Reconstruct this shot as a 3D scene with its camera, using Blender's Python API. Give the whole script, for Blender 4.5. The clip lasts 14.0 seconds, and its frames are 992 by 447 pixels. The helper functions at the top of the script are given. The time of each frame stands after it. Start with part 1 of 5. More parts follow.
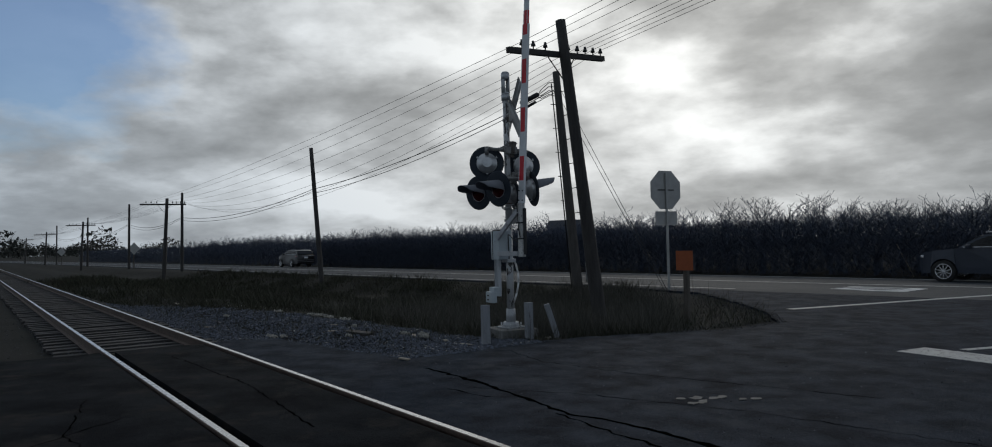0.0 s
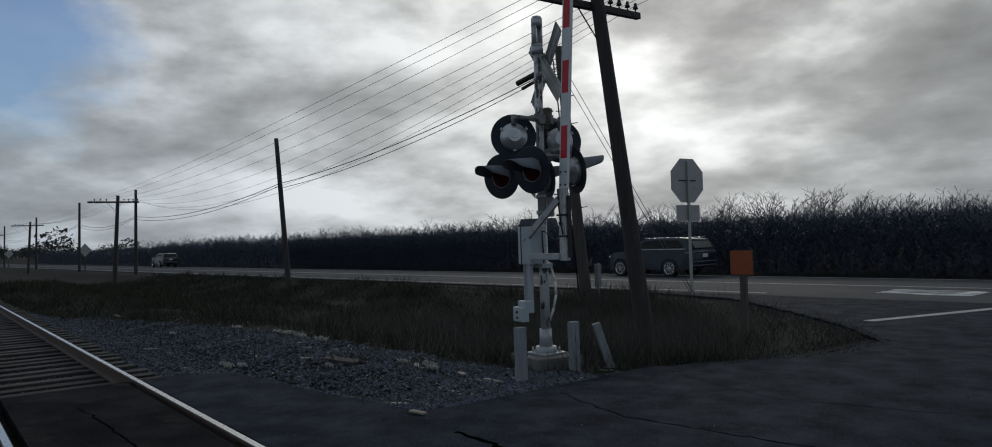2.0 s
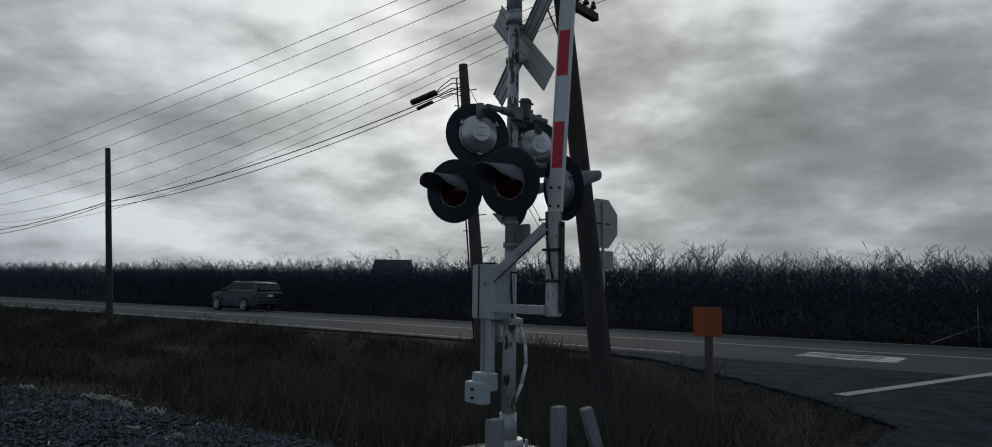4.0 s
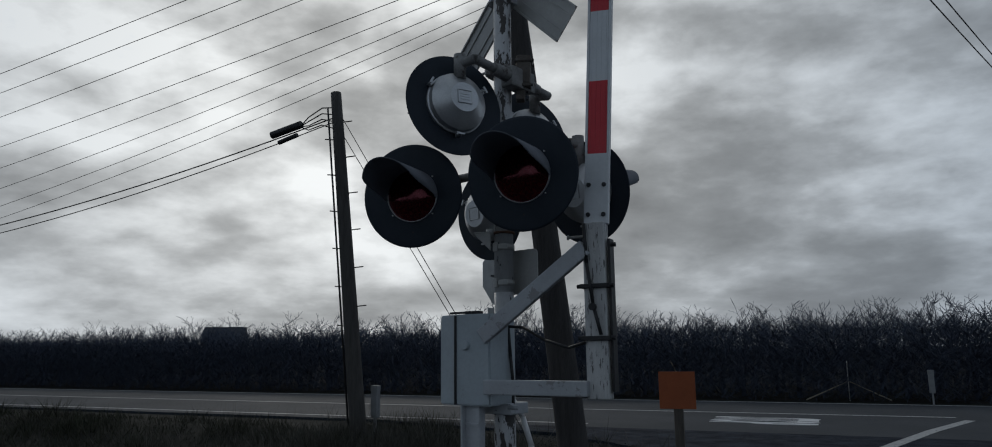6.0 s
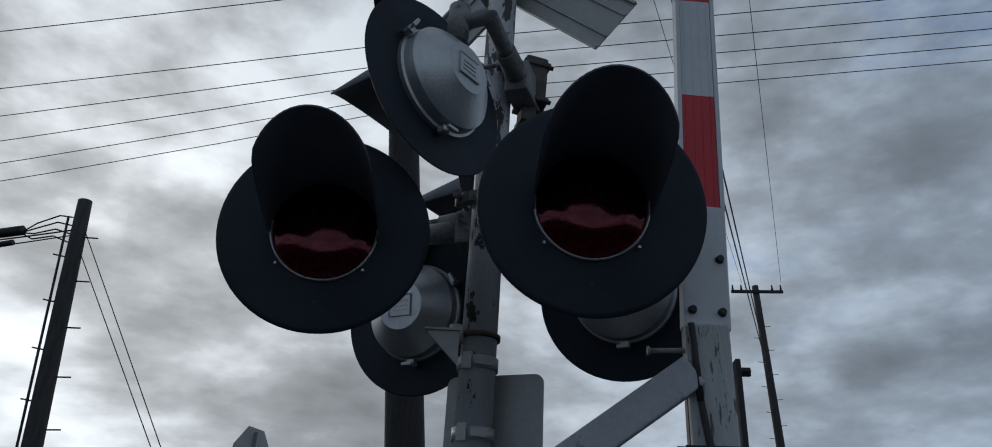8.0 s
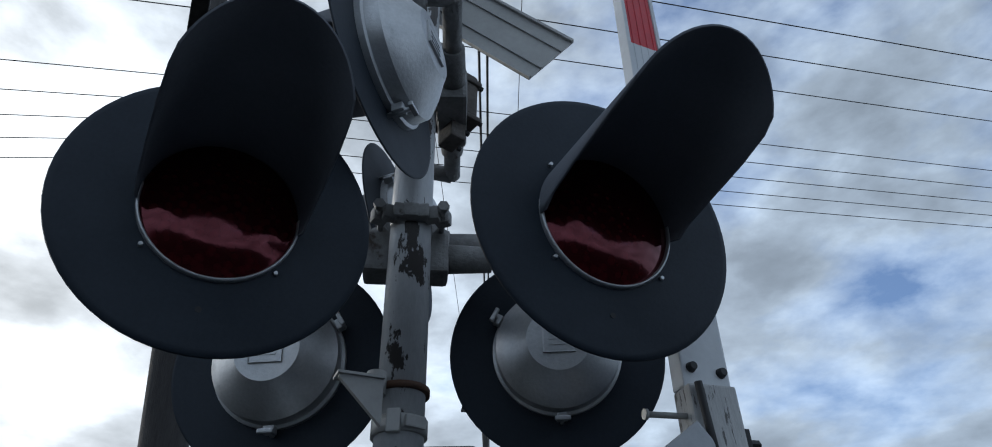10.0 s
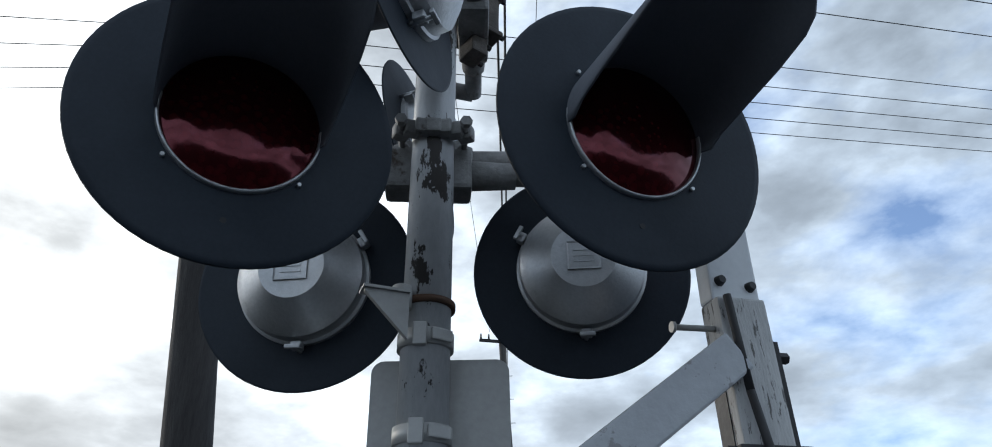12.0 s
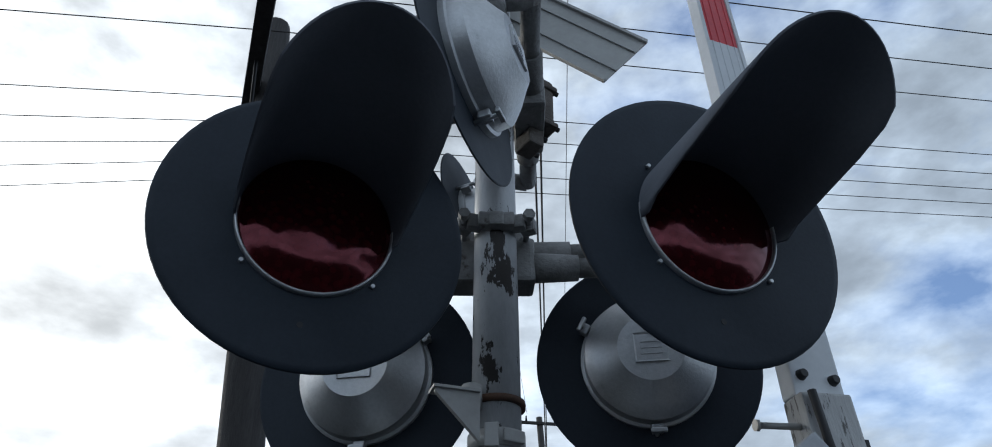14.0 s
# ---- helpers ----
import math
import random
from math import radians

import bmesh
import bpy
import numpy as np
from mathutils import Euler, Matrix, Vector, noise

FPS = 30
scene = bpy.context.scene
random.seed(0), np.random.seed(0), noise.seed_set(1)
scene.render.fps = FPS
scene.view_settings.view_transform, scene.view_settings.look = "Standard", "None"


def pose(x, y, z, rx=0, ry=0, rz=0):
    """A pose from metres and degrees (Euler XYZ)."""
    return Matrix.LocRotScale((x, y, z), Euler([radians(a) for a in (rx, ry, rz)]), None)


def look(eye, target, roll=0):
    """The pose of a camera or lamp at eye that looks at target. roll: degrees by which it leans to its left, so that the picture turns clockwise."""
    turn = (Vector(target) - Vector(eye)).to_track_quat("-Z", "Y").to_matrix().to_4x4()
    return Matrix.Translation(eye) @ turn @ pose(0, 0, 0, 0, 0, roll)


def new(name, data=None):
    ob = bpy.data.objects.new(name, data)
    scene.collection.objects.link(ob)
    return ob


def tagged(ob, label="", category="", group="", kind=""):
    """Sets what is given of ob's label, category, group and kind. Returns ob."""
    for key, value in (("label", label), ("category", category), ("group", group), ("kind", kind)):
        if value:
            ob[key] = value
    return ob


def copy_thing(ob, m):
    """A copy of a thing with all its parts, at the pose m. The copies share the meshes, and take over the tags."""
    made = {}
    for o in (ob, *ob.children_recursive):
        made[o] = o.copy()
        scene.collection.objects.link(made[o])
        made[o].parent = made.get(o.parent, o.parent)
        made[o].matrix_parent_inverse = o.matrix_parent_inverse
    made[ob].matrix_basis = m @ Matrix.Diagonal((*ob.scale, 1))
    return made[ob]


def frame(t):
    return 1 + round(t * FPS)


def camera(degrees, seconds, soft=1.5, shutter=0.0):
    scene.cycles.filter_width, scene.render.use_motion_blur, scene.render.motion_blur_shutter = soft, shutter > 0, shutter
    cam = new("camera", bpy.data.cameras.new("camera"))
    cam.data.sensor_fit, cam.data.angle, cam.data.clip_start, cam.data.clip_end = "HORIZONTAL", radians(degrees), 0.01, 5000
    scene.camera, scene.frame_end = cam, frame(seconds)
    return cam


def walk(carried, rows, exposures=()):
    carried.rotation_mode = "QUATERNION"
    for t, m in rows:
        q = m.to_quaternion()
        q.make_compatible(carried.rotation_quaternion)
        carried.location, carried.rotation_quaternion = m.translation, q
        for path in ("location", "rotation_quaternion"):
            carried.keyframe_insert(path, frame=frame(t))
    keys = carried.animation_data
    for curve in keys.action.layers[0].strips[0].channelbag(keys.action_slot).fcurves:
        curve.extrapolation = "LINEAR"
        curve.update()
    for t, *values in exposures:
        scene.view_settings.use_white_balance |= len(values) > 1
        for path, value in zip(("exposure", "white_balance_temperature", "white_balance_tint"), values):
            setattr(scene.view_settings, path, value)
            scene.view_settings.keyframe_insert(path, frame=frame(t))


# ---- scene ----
cam = camera(68.5, 14.0, soft=1.0)
PATH = [
    (0, (9.811, -7.405, 1.498), (8.195, -6.229, 1.556), -1.4),
    (0.5, (9.167, -7.232, 1.505), (7.58, -6.016, 1.549), 0.2),
    (1, (8.403, -6.876, 1.514), (6.885, -5.577, 1.604), 0.1),
    (1.5, (7.669, -6.589, 1.516), (6.196, -5.237, 1.563), 0.2),
    (2, (6.91, -6.274, 1.53), (5.348, -5.027, 1.583), -1.7),
    (2.2, (6.732, -6.236, 1.507), (5.226, -4.922, 1.598), -0.8),
    (4.3, (3.778, -4.936, 1.548), (2.551, -3.372, 1.768), 0.0),
    (4.5, (3.618, -4.823, 1.545), (2.427, -3.243, 1.833), -0.7),
    (5, (2.95, -4.442, 1.541), (1.891, -2.767, 1.806), -1.3),
    (5.5, (2.454, -4.074, 1.511), (1.449, -2.376, 1.838), -1.7),
    (6, (1.847, -3.657, 1.532), (0.945, -1.905, 1.875), -0.6),
    (6.5, (1.36, -3.182, 1.511), (0.559, -1.386, 1.875), -0.7),
    (7, (0.918, -2.798, 1.489), (0.266, -0.968, 1.966), -0.2),
    (7.5, (0.574, -2.443, 1.505), (0.093, -0.636, 2.213), 1.5),
    (8, (0.315, -2.095, 1.537), (0.089, -0.313, 2.418), 3.1),
    (8.5, (0.052, -1.864, 1.54), (0.102, -0.157, 2.58), 2.2),
    (9, (-0.064, -1.653, 1.534), (0.086, -0.012, 2.667), 1.7),
    (9.2, (-0.104, -1.598, 1.556), (0.166, 0.028, 2.689), -0.5),
    (11.3, (-0.238, -1.518, 1.558), (0.298, -0.007, 2.754), -2.6),
    (11.5, (-0.232, -1.519, 1.554), (0.266, 0.026, 2.722), -2.7),
    (12, (-0.212, -1.486, 1.538), (0.236, 0.186, 2.539), -1.4),
    (12.5, (-0.204, -1.49, 1.549), (0.186, 0.162, 2.607), -0.8),
    (13, (-0.241, -1.49, 1.547), (0.249, 0.103, 2.653), -2.7),
    (13.5, (-0.254, -1.488, 1.56), (0.083, 0.123, 2.696), -1.7),
    (14, (-0.288, -1.477, 1.579), (0.052, 0.101, 2.759), -1.1),
]
EXPOSURES = [(0, 0.03, 6600, 10), (2.2, 0.0, 6600, 10), (4.3, -0.16, 6500, 10), (6, -0.16, 6450, 10), (7.5, -0.1, 6250, 10), (8.5, 0.22, 6100, 10), (9.2, 0.52, 6100, 10), (11.3, 1.36, 6350, 10), (12.5, 1.26, 6400, 10), (14, 1.16, 6300, 10)]
walk(cam, [(t, look(eye, target, roll)) for t, eye, target, roll in PATH], EXPOSURES)

# ---- light: a low veiled sun behind broken cloud ----
SUN_AZ, SUN_EL = 129.0, 21.0
SKY_SEED = (11.3, 4.1, 3.7)
# openings in the cloud and heavier banks: azimuth, elevation, half width in degrees, strength
CLOUD_GAPS = [(176, 13, 12, 0.22), (48, 38, 40, 0.055)]
CLOUD_BANKS = [(102, 5, 18, 0.10), (117, 13, 8, 0.005), (155, 16, 18, -0.05), (112, 31, 20, -0.09), (132, 8, 14, -0.015)]
sun_dir = Vector((math.cos(radians(SUN_AZ)) * math.cos(radians(SUN_EL)), math.sin(radians(SUN_AZ)) * math.cos(radians(SUN_EL)), math.sin(radians(SUN_EL))))
sun = new("sun", bpy.data.lights.new("sun", "SUN"))
sun.data.energy, sun.data.angle, sun.data.color = 0.4, radians(14), (1.0, 0.94, 0.84)
sun.matrix_world = look(sun_dir * 50, (0, 0, 0))


def build_world():
    w = bpy.data.worlds.new("sky")
    scene.world = w
    w.use_nodes = True
    nt = w.node_tree
    nt.nodes.clear()
    N = lambda kind, **kw: make_node(nt, kind, **kw)
    out, bg = N("ShaderNodeOutputWorld"), N("ShaderNodeBackground")
    sky = N("ShaderNodeTexSky", sky_type="NISHITA", sun_disc=False, sun_elevation=radians(SUN_EL), sun_rotation=radians(90 - SUN_AZ))
    co = N("ShaderNodeTexCoord")
    sep = N("ShaderNodeSeparateXYZ")
    nt.links.new(co.outputs["Generated"], sep.inputs[0])
    # cloud layers: stretched along the horizon, the more the lower they stand
    height = math_node(nt, "MULTIPLY", math_node(nt, "POWER", math_node(nt, "MAXIMUM", sep.outputs["Z"], 0.0), 0.8), 2.1)

    def deck(dx, dy):
        comb = N("ShaderNodeCombineXYZ")
        nt.links.new(math_node(nt, "ADD", sep.outputs["X"], SKY_SEED[0] + dx), comb.inputs[0])
        nt.links.new(math_node(nt, "ADD", sep.outputs["Y"], SKY_SEED[1] + dy), comb.inputs[1])
        nt.links.new(math_node(nt, "ADD", height, SKY_SEED[2]), comb.inputs[2])
        return comb.outputs[0]

    def cloud_noise(vec, scale, detail, rough, bend):
        n = N("ShaderNodeTexNoise")
        set_in(n, Scale=scale, Detail=detail, Roughness=rough, Distortion=bend)
        nt.links.new(vec, n.inputs["Vector"])
        return n.outputs["Fac"]

    here, sunward = deck(0, 0), deck(0.03 * sun_dir.x, 0.03 * sun_dir.y)
    big = cloud_noise(here, 2.8, 10.0, 0.55, 0.05)
    fine = cloud_noise(here, 6.4, 11.0, 0.56, 0.08)
    ahead = cloud_noise(sunward, 6.4, 6.0, 0.53, 0.08)
    # nearness to the sun
    dot = N("ShaderNodeVectorMath", operation="DOT_PRODUCT")
    nt.links.new(co.outputs["Generated"], dot.inputs[0])
    dot.inputs[1].default_value = sun_dir
    near = math_node(nt, "MAXIMUM", dot.outputs["Value"], 0.0)
    glow = math_node(nt, "POWER", near, 18.0)
    wide = math_node(nt, "POWER", near, 2.5)
    def toward(az, el, wide_at):
        """One at a direction of the sky, falling to zero that many degrees off it."""
        d = N("ShaderNodeVectorMath", operation="DOT_PRODUCT")
        nt.links.new(co.outputs["Generated"], d.inputs[0])
        d.inputs[1].default_value = (math.cos(radians(az)) * math.cos(radians(el)), math.sin(radians(az)) * math.cos(radians(el)), math.sin(radians(el)))
        m = N("ShaderNodeMapRange")
        set_in(m, **{"From Min": math.cos(radians(wide_at)), "From Max": 1.0})
        nt.links.new(d.outputs["Value"], m.inputs["Value"])
        return m.outputs["Result"]

    # thick cloud is grey, thin cloud is white, with brighter edges where it thins towards the sun
    edge = math_node(nt, "MULTIPLY", math_node(nt, "SUBTRACT", fine, ahead), 0.6)
    depth = math_node(nt, "ADD", math_node(nt, "MULTIPLY", fine, 0.60), math_node(nt, "MULTIPLY", big, 0.55))
    depth = math_node(nt, "SUBTRACT", depth, math_node(nt, "ADD", edge, 0.098))
    for az, el, wide_at, amount in CLOUD_BANKS:
        depth = math_node(nt, "ADD", depth, math_node(nt, "MULTIPLY", toward(az, el, wide_at), amount))
    thick = ramp(nt, depth, ((0.34, 1.05), (0.43, 0.80), (0.51, 0.56), (0.60, 0.40), (0.80, 0.22)))
    low = ramp(nt, sep.outputs["Z"], ((0.0, 0.86), (0.15, 0.90), (0.45, 0.82), (0.85, 0.68)))
    lit = math_node(nt, "ADD", math_node(nt, "MULTIPLY", glow, 0.26), math_node(nt, "ADD", math_node(nt, "MULTIPLY", wide, 0.34), 0.59))
    value = math_node(nt, "MULTIPLY", math_node(nt, "MULTIPLY", thick, low), lit)
    cloud = N("ShaderNodeMix", data_type="RGBA", blend_type="MULTIPLY")
    cloud.inputs["Factor"].default_value = 1.0
    tint = N("ShaderNodeMix", data_type="RGBA")
    tint.inputs["A"].default_value, tint.inputs["B"].default_value = (0.80, 0.96, 1.14, 1), (0.99, 1.01, 1.0, 1)
    nt.links.new(wide, tint.inputs["Factor"])
    nt.links.new(tint.outputs["Result"], cloud.inputs["A"])
    nt.links.new(value, cloud.inputs["B"])
    blue = N("ShaderNodeMix", data_type="RGBA", blend_type="MULTIPLY")
    blue.inputs["Factor"].default_value = 1.0
    blue.inputs["B"].default_value = (0.044, 0.058, 0.078, 1)
    nt.links.new(sky.outputs[0], blue.inputs["A"])
    # cloud gathers towards the sun's side of the sky
    cov = math_node(nt, "ADD", math_node(nt, "ADD", math_node(nt, "MULTIPLY", big, 0.6), math_node(nt, "MULTIPLY", fine, 0.4)), math_node(nt, "MULTIPLY", wide, 0.14))
    for az, el, wide_at, amount in CLOUD_GAPS:
        cov = math_node(nt, "SUBTRACT", cov, math_node(nt, "MULTIPLY", toward(az, el, wide_at), amount))
    # and closes up with distance
    cov = math_node(nt, "ADD", cov, math_node(nt, "MAXIMUM", math_node(nt, "MULTIPLY", math_node(nt, "SUBTRACT", 0.16, sep.outputs["Z"]), 1.1), 0.0))
    cover = ramp(nt, cov, ((0.31, 0.10), (0.49, 1.0)))
    mix = N("ShaderNodeMix", data_type="RGBA")
    nt.links.new(cover, mix.inputs["Factor"])
    nt.links.new(blue.outputs["Result"], mix.inputs["A"])
    nt.links.new(cloud.outputs["Result"], mix.inputs["B"])
    nt.links.new(mix.outputs["Result"], bg.inputs["Color"])
    bg.inputs["Strength"].default_value = 1.0
    nt.links.new(bg.outputs[0], out.inputs[0])


# ---- node helpers ----
def make_node(nt, kind, **kw):
    n = nt.nodes.new(kind)
    if "operation" in kw:
        n.operation = kw["operation"]
    if "data_type" in kw:
        n.data_type = kw["data_type"]
    if "blend_type" in kw:
        n.blend_type = kw["blend_type"]
    if "sky_type" in kw:
        n.sky_type, n.sun_disc, n.sun_elevation, n.sun_rotation = kw["sky_type"], kw["sun_disc"], kw["sun_elevation"], kw["sun_rotation"]
    return n


def set_in(n, **kw):
    for k, v in kw.items():
        n.inputs[k].default_value = v


def math_node(nt, op, a, b):
    n = nt.nodes.new("ShaderNodeMath")
    n.operation = op
    for i, v in enumerate((a, b)):
        if isinstance(v, (int, float)):
            n.inputs[i].default_value = v
        else:
            nt.links.new(v, n.inputs[i])
    return n.outputs[0]


def ramp(nt, fac, stops):
    n = nt.nodes.new("ShaderNodeValToRGB")
    el = n.color_ramp.elements
    while len(el) < len(stops):
        el.new(0.5)
    for e, (p, v) in zip(el, stops):
        e.position = p
        e.color = (v, v, v, 1) if isinstance(v, (int, float)) else (*v, 1)
    nt.links.new(fac, n.inputs[0])
    return n.outputs[0]


build_world()


# ---- materials ----
def material(name, base, other=None, rough=0.7, metal=0.0, scale=6.0, grain=60.0, amount=0.35, bump=0.2, bump_scale=None, worn=None, worn_at=(0.62, 0.7), worn_scale=9.0, vary=0.0, stretch=(1, 1, 1), island=False, coat=0.0, spec=0.5):
    """Base colour blotched towards other at two scales, with fine relief; worn: a colour under chipped or stained patches."""
    m = bpy.data.materials.new(name)
    m.use_nodes = True
    nt = m.node_tree
    bs = nt.nodes["Principled BSDF"]
    other = other or tuple(c * 0.7 for c in base)
    co = nt.nodes.new("ShaderNodeTexCoord")
    mp = nt.nodes.new("ShaderNodeMapping")
    mp.inputs["Scale"].default_value = stretch
    nt.links.new(co.outputs["Object"], mp.inputs["Vector"])
    a = make_node(nt, "ShaderNodeTexNoise")
    set_in(a, Scale=scale, Detail=5.0, Roughness=0.6)
    b = make_node(nt, "ShaderNodeTexNoise")
    set_in(b, Scale=grain, Detail=3.0, Roughness=0.6)
    for n in (a, b):
        nt.links.new(mp.outputs[0], n.inputs["Vector"])
    fac = math_node(nt, "ADD", math_node(nt, "MULTIPLY", a.outputs["Fac"], 0.6), math_node(nt, "MULTIPLY", b.outputs["Fac"], 0.4))
    fac = ramp(nt, fac, ((0.5 - amount / 2, 0.0), (0.5 + amount / 2, 1.0)))
    mix = make_node(nt, "ShaderNodeMix", data_type="RGBA")
    mix.inputs["A"].default_value, mix.inputs["B"].default_value = (*base, 1), (*other, 1)
    nt.links.new(fac, mix.inputs["Factor"])
    col = mix.outputs["Result"]
    if worn:
        c = make_node(nt, "ShaderNodeTexNoise")
        set_in(c, Scale=worn_scale, Detail=7.0, Roughness=0.68)
        nt.links.new(mp.outputs[0], c.inputs["Vector"])
        wf = ramp(nt, c.outputs["Fac"], ((worn_at[0], 0.0), (worn_at[1], 1.0)))
        wm = make_node(nt, "ShaderNodeMix", data_type="RGBA")
        nt.links.new(wf, wm.inputs["Factor"])
        nt.links.new(col, wm.inputs["A"])
        wm.inputs["B"].default_value = (*worn, 1)
        col = wm.outputs["Result"]
    if vary:
        src = nt.nodes.new("ShaderNodeNewGeometry").outputs["Random Per Island"] if island else nt.nodes.new("ShaderNodeObjectInfo").outputs["Random"]
        hv = make_node(nt, "ShaderNodeHueSaturation")
        nt.links.new(math_node(nt, "ADD", math_node(nt, "MULTIPLY", src, 2 * vary), 1 - vary), hv.inputs["Value"])
        nt.links.new(col, hv.inputs["Color"])
        col = hv.outputs["Color"]
    nt.links.new(col, bs.inputs["Base Color"])
    nt.links.new(math_node(nt, "ADD", math_node(nt, "MULTIPLY", a.outputs["Fac"], 0.25), rough - 0.12), bs.inputs["Roughness"])
    bs.inputs["Metallic"].default_value = metal
    bs.inputs["Coat Weight"].default_value = coat
    bs.inputs["Specular IOR Level"].default_value = spec
    if bump:
        bp = make_node(nt, "ShaderNodeBump")
        set_in(bp, Strength=bump, Distance=0.01)
        src = b
        if bump_scale:
            src = make_node(nt, "ShaderNodeTexNoise")
            set_in(src, Scale=bump_scale, Detail=4.0, Roughness=0.65)
            nt.links.new(mp.outputs[0], src.inputs["Vector"])
        nt.links.new(src.outputs["Fac"], bp.inputs["Height"])
        nt.links.new(bp.outputs[0], bs.inputs["Normal"])
    return m


M_ASPHALT = material("asphalt", (0.023, 0.033, 0.050), (0.006, 0.009, 0.016), rough=0.9, spec=0.08, scale=2.2, grain=48, amount=0.17, bump=1.0, bump_scale=70, worn=(0.030, 0.038, 0.050), worn_at=(0.54, 0.68), worn_scale=1.6)
M_CROSSING = material("oily_old_asphalt", (0.013, 0.015, 0.018), (0.003, 0.004, 0.006), rough=0.92, spec=0.05, scale=1.3, grain=40, amount=0.16, bump=1.0, bump_scale=60, worn=(0.024, 0.022, 0.021), worn_at=(0.53, 0.66), worn_scale=1.5)
M_HIGHWAY = material("highway_asphalt", (0.031, 0.039, 0.050), (0.021, 0.027, 0.035), rough=0.85, spec=0.25, scale=0.35, grain=40, amount=0.25, bump=0.6)
M_GROUND = material("dark_soil", (0.017, 0.017, 0.016), (0.008, 0.010, 0.008), rough=0.95, spec=0.1, scale=0.8, grain=14, bump=0.6)
M_GRAVEL = material("gravel_bed", (0.075, 0.078, 0.085), (0.03, 0.03, 0.033), rough=0.9, scale=2.0, grain=40, bump=1.0, bump_scale=30)
M_STONE = material("gravel_stone", (0.075, 0.090, 0.120), (0.026, 0.031, 0.044), rough=0.85, scale=30, grain=90, bump=0.3, vary=0.85, island=True)
M_BALLAST = material("sooty_ballast_stone", (0.026, 0.028, 0.034), (0.012, 0.013, 0.015), rough=0.85, scale=30, grain=90, bump=0.3, vary=0.7, island=True)
M_GRASS = material("dry_grass", (0.024, 0.031, 0.018), (0.060, 0.055, 0.043), rough=0.85, spec=0.1, scale=0.5, grain=9, bump=0, vary=0.5, island=True)
M_WEED = material("dead_brown_weed", (0.040, 0.041, 0.031), (0.066, 0.062, 0.052), rough=0.85, scale=0.7, grain=9, bump=0, vary=0.45, island=True)
M_STALK = material("dry_stalk", (0.13, 0.12, 0.10), (0.07, 0.065, 0.055), rough=0.85, scale=5, grain=30, bump=0, vary=0.5, island=True)
M_STRAW = material("straw", (0.44, 0.43, 0.39), (0.26, 0.25, 0.22), rough=0.85, scale=5, grain=30, bump=0, vary=0.4, island=True)
M_LETTERS = material("letter_paint", (0.68, 0.69, 0.70), (0.5, 0.51, 0.52), rough=0.75, scale=3, grain=50, bump=0.2)
M_PAINT_ROAD = material("road_paint", (0.42, 0.43, 0.43), (0.28, 0.29, 0.30), rough=0.7, scale=3, grain=60, bump=0.3, worn=(0.07, 0.07, 0.075), worn_at=(0.55, 0.62), worn_scale=14)
M_RAIL_TOP = material("polished_rail_steel", (0.62, 0.62, 0.63), (0.5, 0.49, 0.48), rough=0.28, metal=1.0, scale=8, grain=60, bump=0.05)
M_RAIL = material("rusty_rail_steel", (0.10, 0.062, 0.045), (0.05, 0.036, 0.03), rough=0.8, scale=6, grain=50, bump=0.3)
M_TIE = material("weathered_tie_timber", (0.050, 0.046, 0.045), (0.020, 0.019, 0.019), rough=0.9, scale=4, grain=30, stretch=(6, 1, 6), bump=0.6, vary=0.35)
M_POLE = material("tarred_pole_timber", (0.052, 0.048, 0.046), (0.024, 0.022, 0.022), rough=0.85, scale=5, grain=40, stretch=(4, 4, 0.4), bump=0.7)
M_POLE_GREY = material("grey_pole_timber", (0.072, 0.067, 0.062), (0.034, 0.032, 0.030), rough=0.85, scale=5, grain=40, stretch=(4, 4, 0.3), bump=0.7)
M_SILVER = material("silver_painted_steel", (0.46, 0.48, 0.50), (0.36, 0.37, 0.39), rough=0.5, metal=0.35, scale=7, grain=60, bump=0.12, worn=(0.10, 0.09, 0.085), worn_at=(0.66, 0.69), worn_scale=16)
M_MAST = material("chipped_silver_paint", (0.50, 0.51, 0.52), (0.38, 0.39, 0.40), rough=0.5, metal=0.25, scale=9, grain=60, bump=0.15, worn=(0.045, 0.040, 0.038), worn_at=(0.550, 0.562), worn_scale=8, stretch=(1.6, 1.6, 0.6))
M_PEEL = material("peeling_silver_paint", (0.42, 0.44, 0.46), (0.34, 0.35, 0.37), rough=0.55, metal=0.3, scale=6, grain=50, bump=0.15, worn=(0.26, 0.26, 0.26), worn_at=(0.58, 0.60), worn_scale=9)
M_ALU = material("cast_aluminium", (0.56, 0.57, 0.58), (0.42, 0.43, 0.44), rough=0.42, metal=0.75, scale=9, grain=110, bump=0.1, worn=(0.25, 0.25, 0.25), worn_at=(0.6, 0.8), worn_scale=12)
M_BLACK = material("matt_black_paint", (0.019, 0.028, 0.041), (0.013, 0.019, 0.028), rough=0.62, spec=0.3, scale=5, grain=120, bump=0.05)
# black hoods coloured mid grey: veiling glare over their shaded insides is painted in
M_HOOD = material("hood_black_glare_lifted", (0.18, 0.19, 0.215), (0.14, 0.15, 0.17), rough=0.8, spec=0.3, scale=5, grain=120, bump=0.05)
M_BOX = material("grey_enamel_steel", (0.40, 0.45, 0.48), (0.32, 0.36, 0.385), rough=0.5, scale=4, grain=50, bump=0.06, worn=(0.2, 0.19, 0.18), worn_at=(0.64, 0.78), worn_scale=7)
